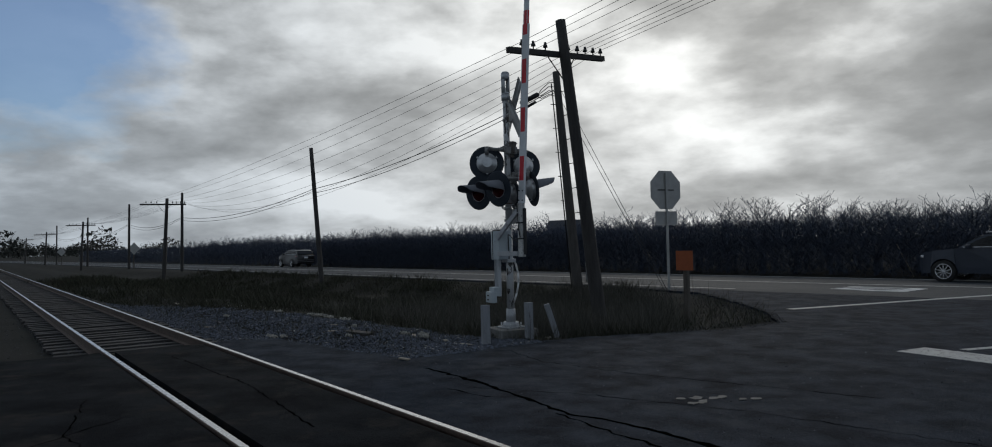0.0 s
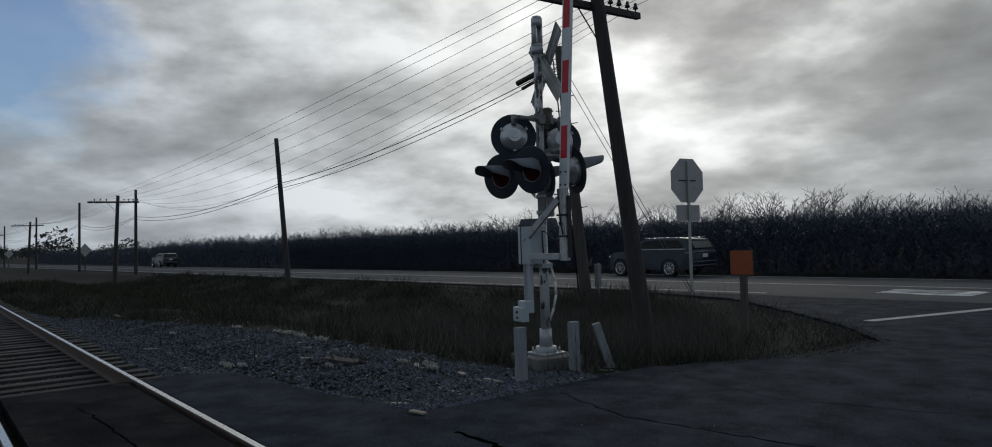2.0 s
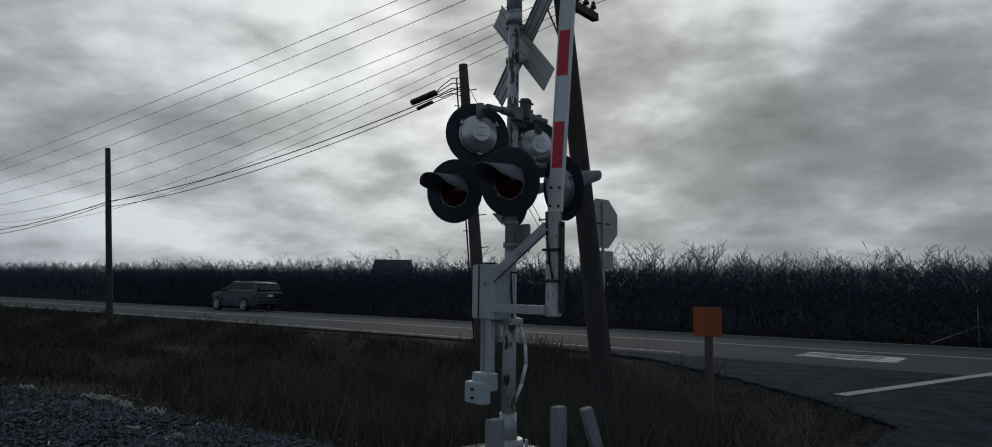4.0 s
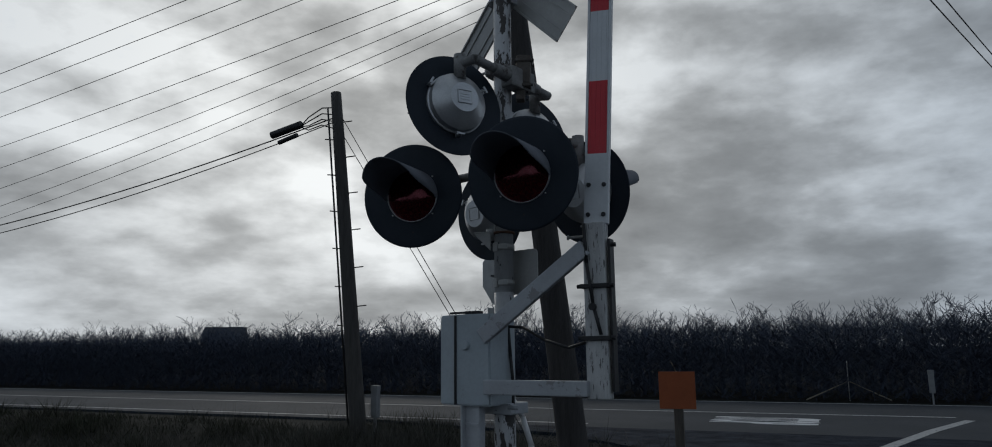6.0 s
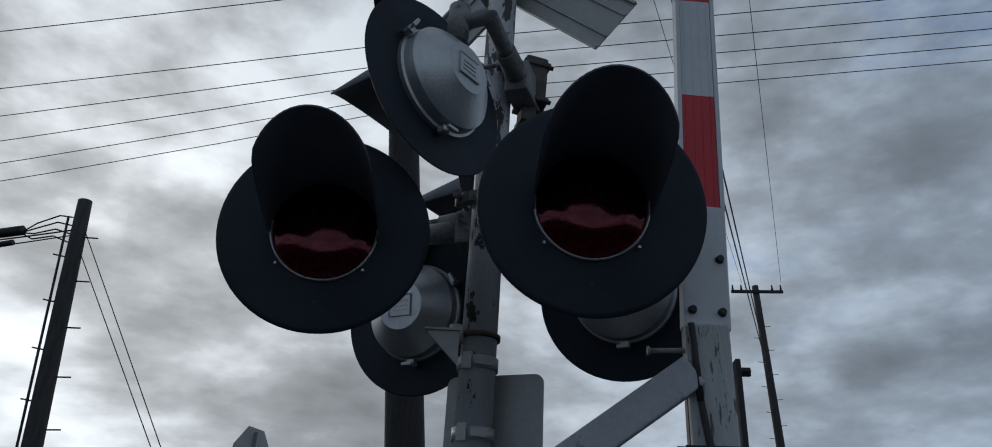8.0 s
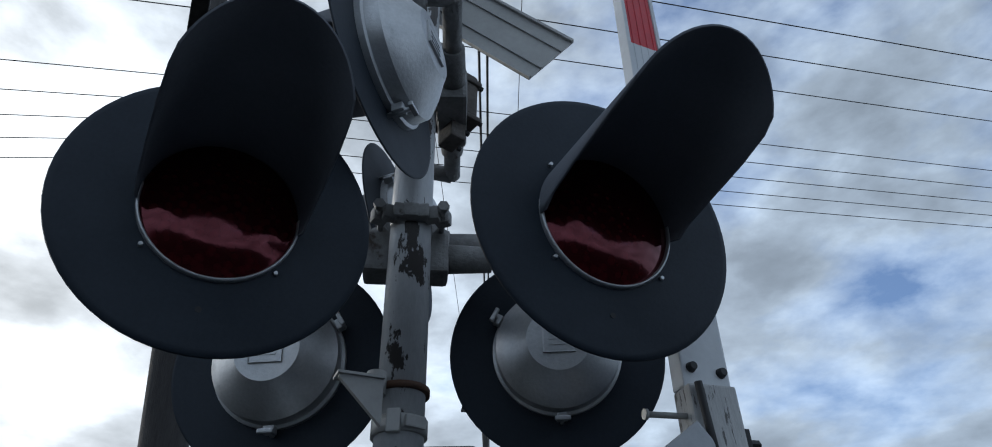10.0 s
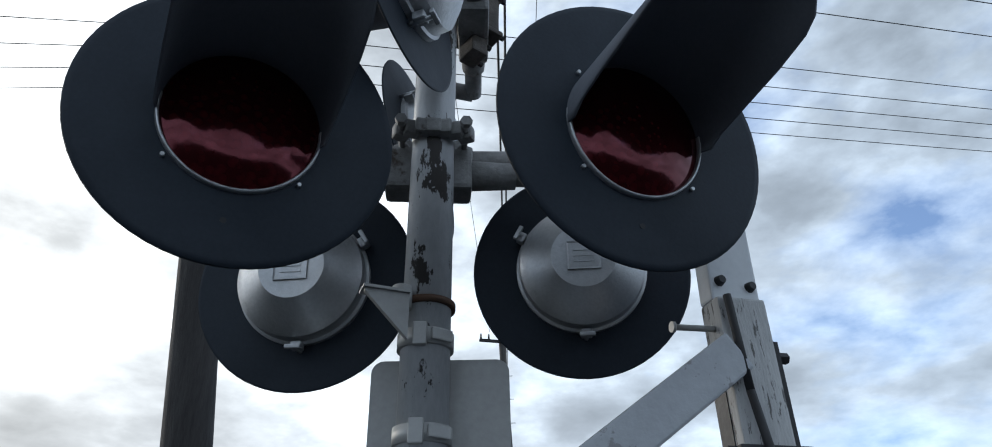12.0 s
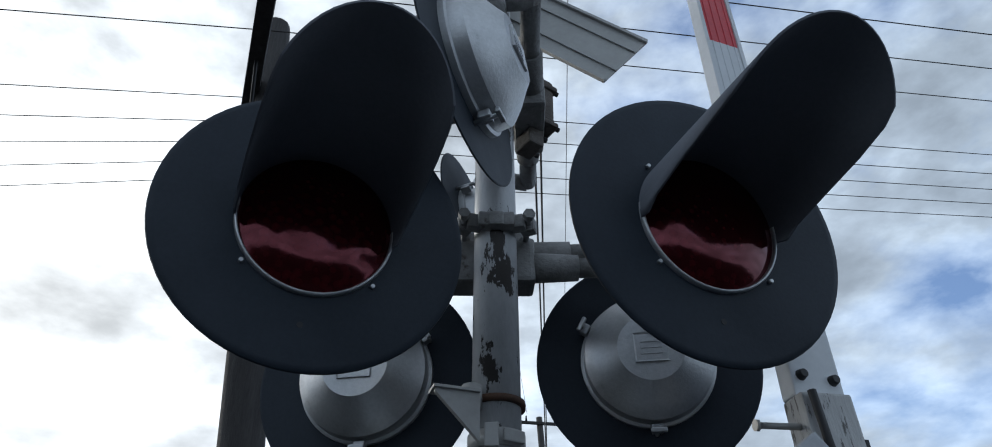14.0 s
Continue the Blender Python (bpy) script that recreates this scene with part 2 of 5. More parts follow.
M_WHITE_ARM = material("white_arm_paint", (0.66, 0.68, 0.70), (0.56, 0.58, 0.6), rough=0.45, scale=5, grain=50, bump=0.05)
M_RED_ARM = material("red_reflective_sheet", (0.62, 0.02, 0.035), (0.5, 0.015, 0.03), rough=0.4, scale=5, grain=90, bump=0.05)
M_WORN_ARM = material("flaking_white_paint", (0.55, 0.55, 0.54), (0.40, 0.40, 0.40), rough=0.6, scale=7, grain=50, bump=0.3, worn=(0.12, 0.115, 0.11), worn_at=(0.56, 0.59), worn_scale=15, stretch=(4.5, 4.5, 0.7))
M_HEAD = material("weathered_grey_casting", (0.27, 0.27, 0.265), (0.15, 0.148, 0.145), rough=0.65, metal=0.2, scale=9, grain=70, bump=0.3, worn=(0.06, 0.045, 0.035), worn_at=(0.58, 0.66), worn_scale=11)
M_TERMINAL = material("brown_weathered_casting", (0.115, 0.10, 0.088), (0.055, 0.047, 0.040), rough=0.7, metal=0.15, scale=10, grain=70, bump=0.35, worn=(0.16, 0.155, 0.15), worn_at=(0.60, 0.70), worn_scale=14)
M_DARKMETAL = material("dark_steel", (0.05, 0.05, 0.052), (0.03, 0.03, 0.032), rough=0.55, metal=0.6, scale=8, grain=60, bump=0.1)
M_RUST = material("rusty_steel", (0.12, 0.06, 0.035), (0.06, 0.035, 0.025), rough=0.8, metal=0.2, scale=12, grain=70, bump=0.2)
M_SIGN_BACK = material("bare_aluminium_sheet", (0.40, 0.40, 0.39), (0.32, 0.32, 0.31), rough=0.55, metal=0.5, scale=4, grain=60, bump=0.05)
M_SIGN_RED = material("sign_red_sheet", (0.45, 0.02, 0.025), rough=0.5, bump=0)
M_ORANGE = material("orange_sheet", (0.33, 0.078, 0.020), (0.25, 0.060, 0.016), rough=0.6, scale=6, grain=60, bump=0.05)
M_POST = material("weathered_post_timber", (0.11, 0.095, 0.08), (0.05, 0.045, 0.04), rough=0.9, scale=5, grain=40, stretch=(5, 5, 0.5), bump=0.5)
M_CONCRETE = material("stained_concrete", (0.20, 0.20, 0.195), (0.11, 0.11, 0.105), rough=0.9, scale=4, grain=60, bump=0.4)
M_GREYPOST = material("greyed_post_timber", (0.27, 0.285, 0.31), (0.17, 0.18, 0.195), rough=0.85, scale=6, grain=50, stretch=(4, 4, 0.5), bump=0.4)
M_WIRE = material("wire", (0.02, 0.02, 0.022), rough=0.6, bump=0)
M_COPPER = material("aged_copper_wire", (0.035, 0.033, 0.035), rough=0.6, metal=0.3, bump=0)
M_GLASS_INS = material("dark_glass_insulator", (0.02, 0.025, 0.025), rough=0.15, bump=0)
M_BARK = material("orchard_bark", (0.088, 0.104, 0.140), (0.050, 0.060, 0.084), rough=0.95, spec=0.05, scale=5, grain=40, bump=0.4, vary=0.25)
M_CAR = material("dark_blue_car_paint", (0.009, 0.016, 0.032), (0.008, 0.014, 0.028), rough=0.45, metal=0.1, bump=0, coat=0.2)
M_CAR_B = material("black_car_paint", (0.008, 0.008, 0.009), rough=0.4, metal=0.2, bump=0, coat=0.3)
M_CARGLASS = material("tinted_car_glass", (0.012, 0.014, 0.016), rough=0.14, bump=0)
M_CHROME = material("chrome_trim", (0.75, 0.75, 0.76), rough=0.22, metal=1.0, bump=0)
M_DULL = material("dull_grey_trim", (0.20, 0.20, 0.21), rough=0.5, metal=0.4, bump=0)
M_TYRE = material("tyre_rubber", (0.014, 0.014, 0.014), rough=0.85, bump=0.2)
M_TAIL = material("red_tail_lamp", (0.32, 0.16, 0.17), rough=0.2, bump=0)
M_WHITE = material("white_plastic", (0.7, 0.7, 0.7), (0.55, 0.55, 0.55), rough=0.5, bump=0.05)
M_HUT = material("dark_barn_roof", (0.05, 0.055, 0.065), rough=0.7, bump=0)


def lens_material():
    m = bpy.data.materials.new("red_lens")
    m.use_nodes = True
    nt = m.node_tree
    bs = nt.nodes["Principled BSDF"]
    bs.inputs["Base Color"].default_value = (0.19, 0.010, 0.018, 1)
    set_in(bs, Roughness=0.10)
    bs.inputs["IOR"].default_value = 1.72
    bs.inputs["Specular Tint"].default_value = (1.0, 0.30, 0.36, 1)
    co = nt.nodes.new("ShaderNodeTexCoord")
    v = make_node(nt, "ShaderNodeTexVoronoi")
    set_in(v, Scale=58.0)
    nt.links.new(co.outputs["Object"], v.inputs["Vector"])
    bp = make_node(nt, "ShaderNodeBump")
    set_in(bp, Strength=0.03, Distance=0.003)
    nt.links.new(v.outputs["Distance"], bp.inputs["Height"])
    nt.links.new(bp.outputs[0], bs.inputs["Normal"])
    nt.links.new(ramp(nt, v.outputs["Distance"], ((0.0, (0.058, 0.005, 0.007)), (0.7, (0.026, 0.002, 0.003)))), bs.inputs["Base Color"])
    return m


M_LENS = lens_material()


# ---- mesh helpers ----
def part(name, bm, mat, parent=None, label=""):
    me = bpy.data.meshes.new(name)
    bm.to_mesh(me)
    bm.free()
    for m in mat if isinstance(mat, (list, tuple)) else (mat,):
        me.materials.append(m)
    ob = new(name, me)
    ob.parent = parent
    if label:
        ob["label"] = label
    return ob


def thing(name, at, label, category, group="", turn=0.0):
    ob = new(name)
    ob.empty_display_size = 0.1
    ob.matrix_basis = pose(*at, 0, 0, turn)
    return tagged(ob, label, category, group)


def frame_along(p0, p1):
    d = Vector(p1) - Vector(p0)
    return Matrix.Translation(p0) @ d.to_track_quat("Z", "Y").to_matrix().to_4x4(), d.length


def add_tube(bm, p0, p1, r0, r1=None, seg=12, cap=True, mi=0):
    m, length = frame_along(p0, p1)
    r1 = r0 if r1 is None else r1
    rings = []
    for z, r in ((0, r0), (length, r1)):
        rings.append([bm.verts.new(m @ Vector((r * math.cos(a), r * math.sin(a), z))) for a in (2 * math.pi * i / seg for i in range(seg))])
    for i in range(seg):
        f = bm.faces.new((rings[0][i], rings[0][(i + 1) % seg], rings[1][(i + 1) % seg], rings[1][i]))
        f.smooth, f.material_index = seg > 6, mi
    if cap:
        bm.faces.new(rings[0][::-1]).material_index = mi
        bm.faces.new(rings[1]).material_index = mi


def add_box(bm, size, m=Matrix.Identity(4), bevel=0.0, mi=0):
    sub = bmesh.new()
    bmesh.ops.create_cube(sub, size=1.0, matrix=Matrix.Diagonal((*size, 1)))
    if bevel:
        bmesh.ops.bevel(sub, geom=sub.edges[:], offset=bevel, segments=2, affect="EDGES", profile=0.6)
    add_bm(bm, sub, m, mi)


def add_bm(bm, sub, m=Matrix.Identity(4), mi=0):
    vs = [bm.verts.new(m @ v.co) for v in sub.verts]
    sub.verts.index_update()
    for f in sub.faces:
        try:
            nf = bm.faces.new([vs[v.index] for v in f.verts])
            nf.smooth, nf.material_index = f.smooth, mi
        except ValueError:
            pass
    sub.free()


def add_lathe(bm, profile, m=Matrix.Identity(4), seg=40, mi=0, smooth=True):
    """profile: (along x, radius) pairs, turned round the x axis."""
    rings = []
    for x, r in profile:
        if r < 1e-5:
            rings.append([bm.verts.new(m @ Vector((x, 0, 0)))])
        else:
            rings.append([bm.verts.new(m @ Vector((x, r * math.cos(a), r * math.sin(a)))) for a in (2 * math.pi * i / seg for i in range(seg))])
    for a, b in zip(rings, rings[1:]):
        for i in range(seg):
            j = (i + 1) % seg
            if len(a) == 1 and len(b) == 1:
                continue
            vs = (a[0], b[j], b[i]) if len(a) == 1 else (a[i], a[j], b[0]) if len(b) == 1 else (a[i], a[j], b[j], b[i])
            f = bm.faces.new(vs)
            f.smooth, f.material_index = smooth, mi


def add_prism(bm, poly, z0, z1, m=Matrix.Identity(4), mi=0):
    lo = [bm.verts.new(m @ Vector((x, y, z0))) for x, y in poly]
    hi = [bm.verts.new(m @ Vector((x, y, z1))) for x, y in poly]
    bm.faces.new(lo[::-1]).material_index = mi
    bm.faces.new(hi).material_index = mi
    for i in range(len(poly)):
        j = (i + 1) % len(poly)
        bm.faces.new((lo[i], lo[j], hi[j], hi[i])).material_index = mi


def tube_path(bm, pts, r, seg=8):
    for a, b in zip(pts, pts[1:]):
        add_tube(bm, a, b, r, r, seg)


def sag_wire(name, a, b, sag, r, mat, n=24):
    """A hanging wire between two points, as one thin tube."""
    a, b = Vector(a), Vector(b)
    bm = bmesh.new()
    rings = []
    side = (b - a).cross(Vector((0, 0, 1))).normalized()
    for i in range(n + 1):
        s = i / n
        p = a.lerp(b, s) - Vector((0, 0, sag * 4 * s * (1 - s)))
        rings.append([bm.verts.new(p + r * (math.cos(k) * side + math.sin(k) * Vector((0, 0, 1)))) for k in (0, 1.571, 3.142, 4.712)])
    for p, q in zip(rings, rings[1:]):
        for i in range(4):
            bm.faces.new((p[i], p[(i + 1) % 4], q[(i + 1) % 4], q[i])).smooth = True
    return part(name, bm, mat)


def smooth_step(a, b, x):
    t = min(1.0, max(0.0, (x - a) / (b - a)))
    return t * t * (3 - 2 * t)


# ---- the plan: rails along x, highway nearly so, side road along y ----
RAIL_N, RAIL_S = -4.2, -5.7
HWY_SLOPE = 0.05
hwy = lambda x, off: off + HWY_SLOPE * x
SIDE_EDGE = [(-3.1, -60.0), (-3.1, -8.5), (-2.75, -6.6), (-2.75, -3.2), (-0.9, -2.95), (0.9, -2.65), (1.05, -1.2), (1.05, -0.4), (1.25, 0.6), (1.75, 1.7), (2.3, 3.0), (2.2, 4.3), (1.1, 5.6), (-0.7, 7.2), (-3.6, 9.4), (-8.0, 10.2)]


def edge_x(y):
    for (x0, y0), (x1, y1) in zip(SIDE_EDGE, SIDE_EDGE[1:]):
        if y0 <= y <= y1:
            return x0 + (x1 - x0) * (y - y0) / max(1e-6, y1 - y0)
    return -1e3 if y > SIDE_EDGE[-1][1] else SIDE_EDGE[0][0]


def ground_z(x, y):
    """Height of the ground: level under the roads, a shallow ditch between them, ballast beside the rails."""
    z = -0.035 + 0.03 * noise.noise(Vector((x * 0.35, y * 0.35, 0)))
    if y > 9.2 + HWY_SLOPE * x:
        return -0.06 - 0.21 * smooth_step(13.5, 20.5, y - HWY_SLOPE * x)
    d = edge_x(y) - x
    if d <= 0:
        return -0.13 if -6.4 < y < -3.4 else -0.06
    off = smooth_step(0.0, 1.6, d)
    if -2.6 < y <= 9.2 + HWY_SLOPE * x:
        far = smooth_step(-1.5, 2.5, y) * (1 - smooth_step(6.5, 9.2, y - HWY_SLOPE * x))
        z -= off * 0.42 * far * (0.3 + 0.7 * smooth_step(0.8, 4.0, d))
        z += off * 0.05 * noise.noise(Vector((x * 1.3, y * 1.3, 4)))
    if -8.2 < y < -1.6:
        bed = smooth_step(-8.2, -6.9, y) * (1 - smooth_step(-3.2, -1.6, y))
        z -= off * 0.21 * bed
    return z


def build_ground():
    xs = sorted({round(v, 3) for v in [-2500, -1200, -600, -300, -180, -120, -90, -70] + [-60 + 1.0 * i for i in range(48)] + [-12 + 0.4 * i for i in range(46)] + [7, 10, 15, 25, 40, 70, 120, 250, 600, 1500]})
    ys = sorted({round(v, 3) for v in [-2500, -900, -300, -100, -40, -20, -12, -10, -9] + [-8.4 + 0.4 * i for i in range(46)] + [11, 13, 16, 19, 20, 21, 24, 30, 45, 80, 200, 600, 2500]})
    bm = bmesh.new()
    grid = [[bm.verts.new((x, y, ground_z(x, y))) for y in ys] for x in xs]
    for i in range(len(xs) - 1):
        for j in range(len(ys) - 1):
            bm.faces.new((grid[i][j], grid[i + 1][j], grid[i + 1][j + 1], grid[i][j + 1])).smooth = True
    tagged(part("ground", bm, M_GROUND), "dark bare soil and winter grass ground", "ground", kind="structure")


build_ground()


def build_roads():
    rng = random.Random(4)
    pts = []
    for (x0, y0), (x1, y1) in zip(SIDE_EDGE, SIDE_EDGE[1:]):
        n = max(1, int(math.hypot(x1 - x0, y1 - y0) / 0.22)) if y0 > -9 else 1
        for i in range(n):
            s = i / n
            pts.append((x0 + (x1 - x0) * s + rng.uniform(-0.05, 0.05), y0 + (y1 - y0) * s + rng.uniform(-0.04, 0.04)))
    # cut by the two rail slots
    def slab(name, keep, mat=M_ASPHALT):
        b = bmesh.new()
        add_prism(b, keep, -0.34, 0.0)
        bmesh.ops.triangulate(b, faces=[f for f in b.faces if len(f.verts) > 4])
        return part(name, b, mat)
    north = [p for p in pts if p[1] > -4.0] + [SIDE_EDGE[-1], (-8, hwy(-8, 10.8)), (16.0, hwy(16, 10.8)), (16.0, -4.14), (-2.7, -4.14)]
    tagged(slab("road_side", north), "dark cracked asphalt side road by the crossing", "road", kind="structure")
    tagged(slab("road_between_rails", [(-2.7, -5.57), (16, -5.57), (16, -4.32), (-2.7, -4.32)], M_CROSSING), "worn asphalt crossing surface between the rails", "road", kind="structure")
    south = [p for p in pts if p[1] < -5.8] + [(-2.8, -5.77), (16.0, -5.77), (16.0, -60.0)]
    tagged(slab("road_south", south, M_CROSSING), "dark asphalt side road before the rails", "road", kind="structure")
    b = bmesh.new()
    ends = [[b.verts.new((x, hwy(x, y), z)) for y, z in ((10.8, 0.0), (15.3, 0.0), (21.95, -0.20), (21.95, -0.36), (10.8, -0.14))] for x in (-900, 600)]
    for i in range(5):
        b.faces.new((ends[0][i], ends[1][i], ends[1][(i + 1) % 5], ends[0][(i + 1) % 5]))
    b.faces.new(ends[0])
    b.faces.new(ends[1][::-1])
    bmesh.ops.recalc_face_normals(b, faces=b.faces[:])
    tagged(part("road_highway", b, M_HIGHWAY), "grey asphalt two-lane highway", "road", kind="structure")


build_roads()


def strip(name, pts, width, z=0.004, mat=M_PAINT_ROAD):
    bm = bmesh.new()
    left, right = [], []
    for i, p in enumerate(pts):
        a, b = Vector(pts[max(0, i - 1)]), Vector(pts[min(len(pts) - 1, i + 1)])
        d = (b - a).normalized()
        nrm = Vector((-d.y, d.x)) * width / 2
        left.append((p[0] + nrm.x, p[1] + nrm.y))
        right.append((p[0] - nrm.x, p[1] - nrm.y))
    add_prism(bm, left + right[::-1], z - 0.003, z)
    return tagged(part(name, bm, mat), "worn white road marking line", "road marking", kind="structure")


def build_markings():
    strip("marking_edge_near", [(-300, hwy(-300, 11.4)), (-60, hwy(-60, 11.4)), (-3.7, hwy(-3.7, 11.4))], 0.13)
    strip("marking_centre", [(-300, hwy(-300, 14.95)), (-6, hwy(-6, 14.95)), (3.2, hwy(3.2, 15.1))], 0.13)
    strip("marking_edge_far", [(-300, hwy(-300, 21.5)), (200, hwy(200, 21.5))], 0.13, -0.181)
    strip("marking_edge_curve", [(1.05, 6.5), (1.5, 8.1), (2.0, 10.0), (2.6, 12.2), (3.4, 14.6)], 0.20)
    strip("marking_stop_bar", [(5.25, 2.55), (7.0, 2.25), (14, 1.2)], 0.58)
    strip("marking_side_line", [(5.72, 2.95), (5.95, 3.6), (9, 8.5)], 0.12)
    # STOP, painted long on the near lane for cars that come from the west
    cu = bpy.data.curves.new("stop_text", "FONT")
    cu.body, cu.size, cu.extrude, cu.align_x, cu.align_y = "STOP", 1.0, 0.002, "CENTER", "CENTER"
    cu.offset = 0.025
    ob = new("stop_text", cu)
    dg = bpy.context.evaluated_depsgraph_get()
    me = bpy.data.meshes.new_from_object(ob.evaluated_get(dg))
    bpy.data.objects.remove(ob)
    me.materials.append(M_LETTERS)
    st = new("marking_stop_letters", me)
    st.matrix_basis = pose(-0.55, 13.1, 0.005, 0, 0, -90 + 2.9) @ Matrix.Diagonal((0.62, 2.9, 1, 1))
    tagged(st, "worn white STOP letters painted on the lane", "road marking", kind="structure")


build_markings()


# ---- railway ----
RAIL_SEC = [(-0.07, -0.17), (0.07, -0.17), (0.07, -0.16), (0.012, -0.14), (0.012, -0.045), (0.034, -0.034), (0.036, -0.006), (0.028, 0.0), (-0.028, 0.0), (-0.036, -0.006), (-0.034, -0.034), (-0.012, -0.045), (-0.012, -0.14), (-0.07, -0.16)]


def build_rails():
    for y in (RAIL_N, RAIL_S):
        rail = tagged(part("rail", railbody(), [M_RAIL, M_RAIL_TOP]), "steel railway rail with a bright worn head", "rail", "rails")
        rail.matrix_basis = pose(0, y, 0.012)


def railbody():
    bm = bmesh.new()
    ends = [[bm.verts.new((x, y, z)) for y, z in RAIL_SEC] for x in (-1200, -60, -3, 20)]
    n = len(RAIL_SEC)
    for a, b in zip(ends, ends[1:]):
        for i in range(n):
            f = bm.faces.new((a[i], a[(i + 1) % n], b[(i + 1) % n], b[i]))
            f.material_index = 1 if i == 7 else 0
    bm.faces.new(ends[0])
    bm.faces.new(ends[-1][::-1])
    return bm


build_rails()


def build_track_bed():
    bed = tagged(new("track_bed"), "dark timber ties in a ballast bed", "railway track", kind="structure")
    rng = random.Random(8)
    me = None
    for i in range(150):
        x = -3.2 - 0.52 * i
        if me is None:
            bm = bmesh.new()
            add_box(bm, (0.225, 2.6, 0.17), bevel=0.012)
            t = part("tie", bm, M_TIE, bed)
            me = t.data
        else:
            t = new("tie", me)
            t.parent = bed
        t.matrix_basis = pose(x + rng.uniform(-0.03, 0.03), -4.95 + rng.uniform(-0.05, 0.05), -0.245 + rng.uniform(-0.012, 0.008), 0, 0, rng.uniform(-1.2, 1.2))
    bm = bmesh.new()
    for i in range(150, 600):
        add_box(bm, (0.225, 2.6, 0.17), pose(-3.2 - 0.52 * i, -4.95, -0.245))
    far = part("far_ties", bm, M_TIE, bed)
    far["kind"] = "stuff"


build_track_bed()


# ---- the crossing signal ----
signal = thing("crossing_signal", (0, 0, 0), "silver railroad crossing signal with black flasher discs on a post", "crossing signal")


def arc_hood(bm, r=0.155, length=0.40, spread=97, seg=30):
    """A hood round the upper part of a lens, open below, cut back at its sides; with thickness."""
    rows = []
    for rr in (r, r - 0.004):
        row = []
        for i in range(seg + 1):
            a = radians(-spread + 2 * spread * i / seg)
            k = abs(-spread + 2 * spread * i / seg)
            ln = length * (0.68 + 0.32 * max(0.0, math.cos(radians(k)))) * (1 - 0.88 * smooth_step(62, spread, k) ** 1.5)
            y, z = rr * math.sin(a), rr * math.cos(a)
            row.append([bm.verts.new((-0.021 + ln * q, y * (1 + 0.03 * q), z * (1 + 0.03 * q) - 0.008 * q)) for q in (0, 0.5, 1)])
        rows.append(row)
    o, n = rows
    for i in range(seg):
        for q in range(2):
            for row, flip in ((o, False), (n, True)):
                vs = [row[i][q], row[i + 1][q], row[i + 1][q + 1], row[i][q + 1]]
                bm.faces.new(vs[::-1] if flip else vs).smooth = True
        bm.faces.new((o[i][2], o[i + 1][2], n[i + 1][2], n[i][2]))
    for e in (0, seg):
        for q in range(2):
            bm.faces.new((o[e][q], o[e][q + 1], n[e][q + 1], n[e][q]))


def lower_rim(bm, seg=30):
    """The bright clamping ring, bare below the hood's flange."""
    rows = []
    for i in range(seg + 1):
        a = radians(84 + 192 * i / seg)
        rows.append([bm.verts.new((x, r * math.sin(a), r * math.cos(a))) for x, r in ((-0.023, 0.1555), (-0.013, 0.155), (-0.009, 0.152), (-0.011, 0.149), (-0.021, 0.148))])
    for p, q in zip(rows, rows[1:]):
        for k in range(4):
            bm.faces.new((p[k], q[k], q[k + 1], p[k + 1])).smooth = True


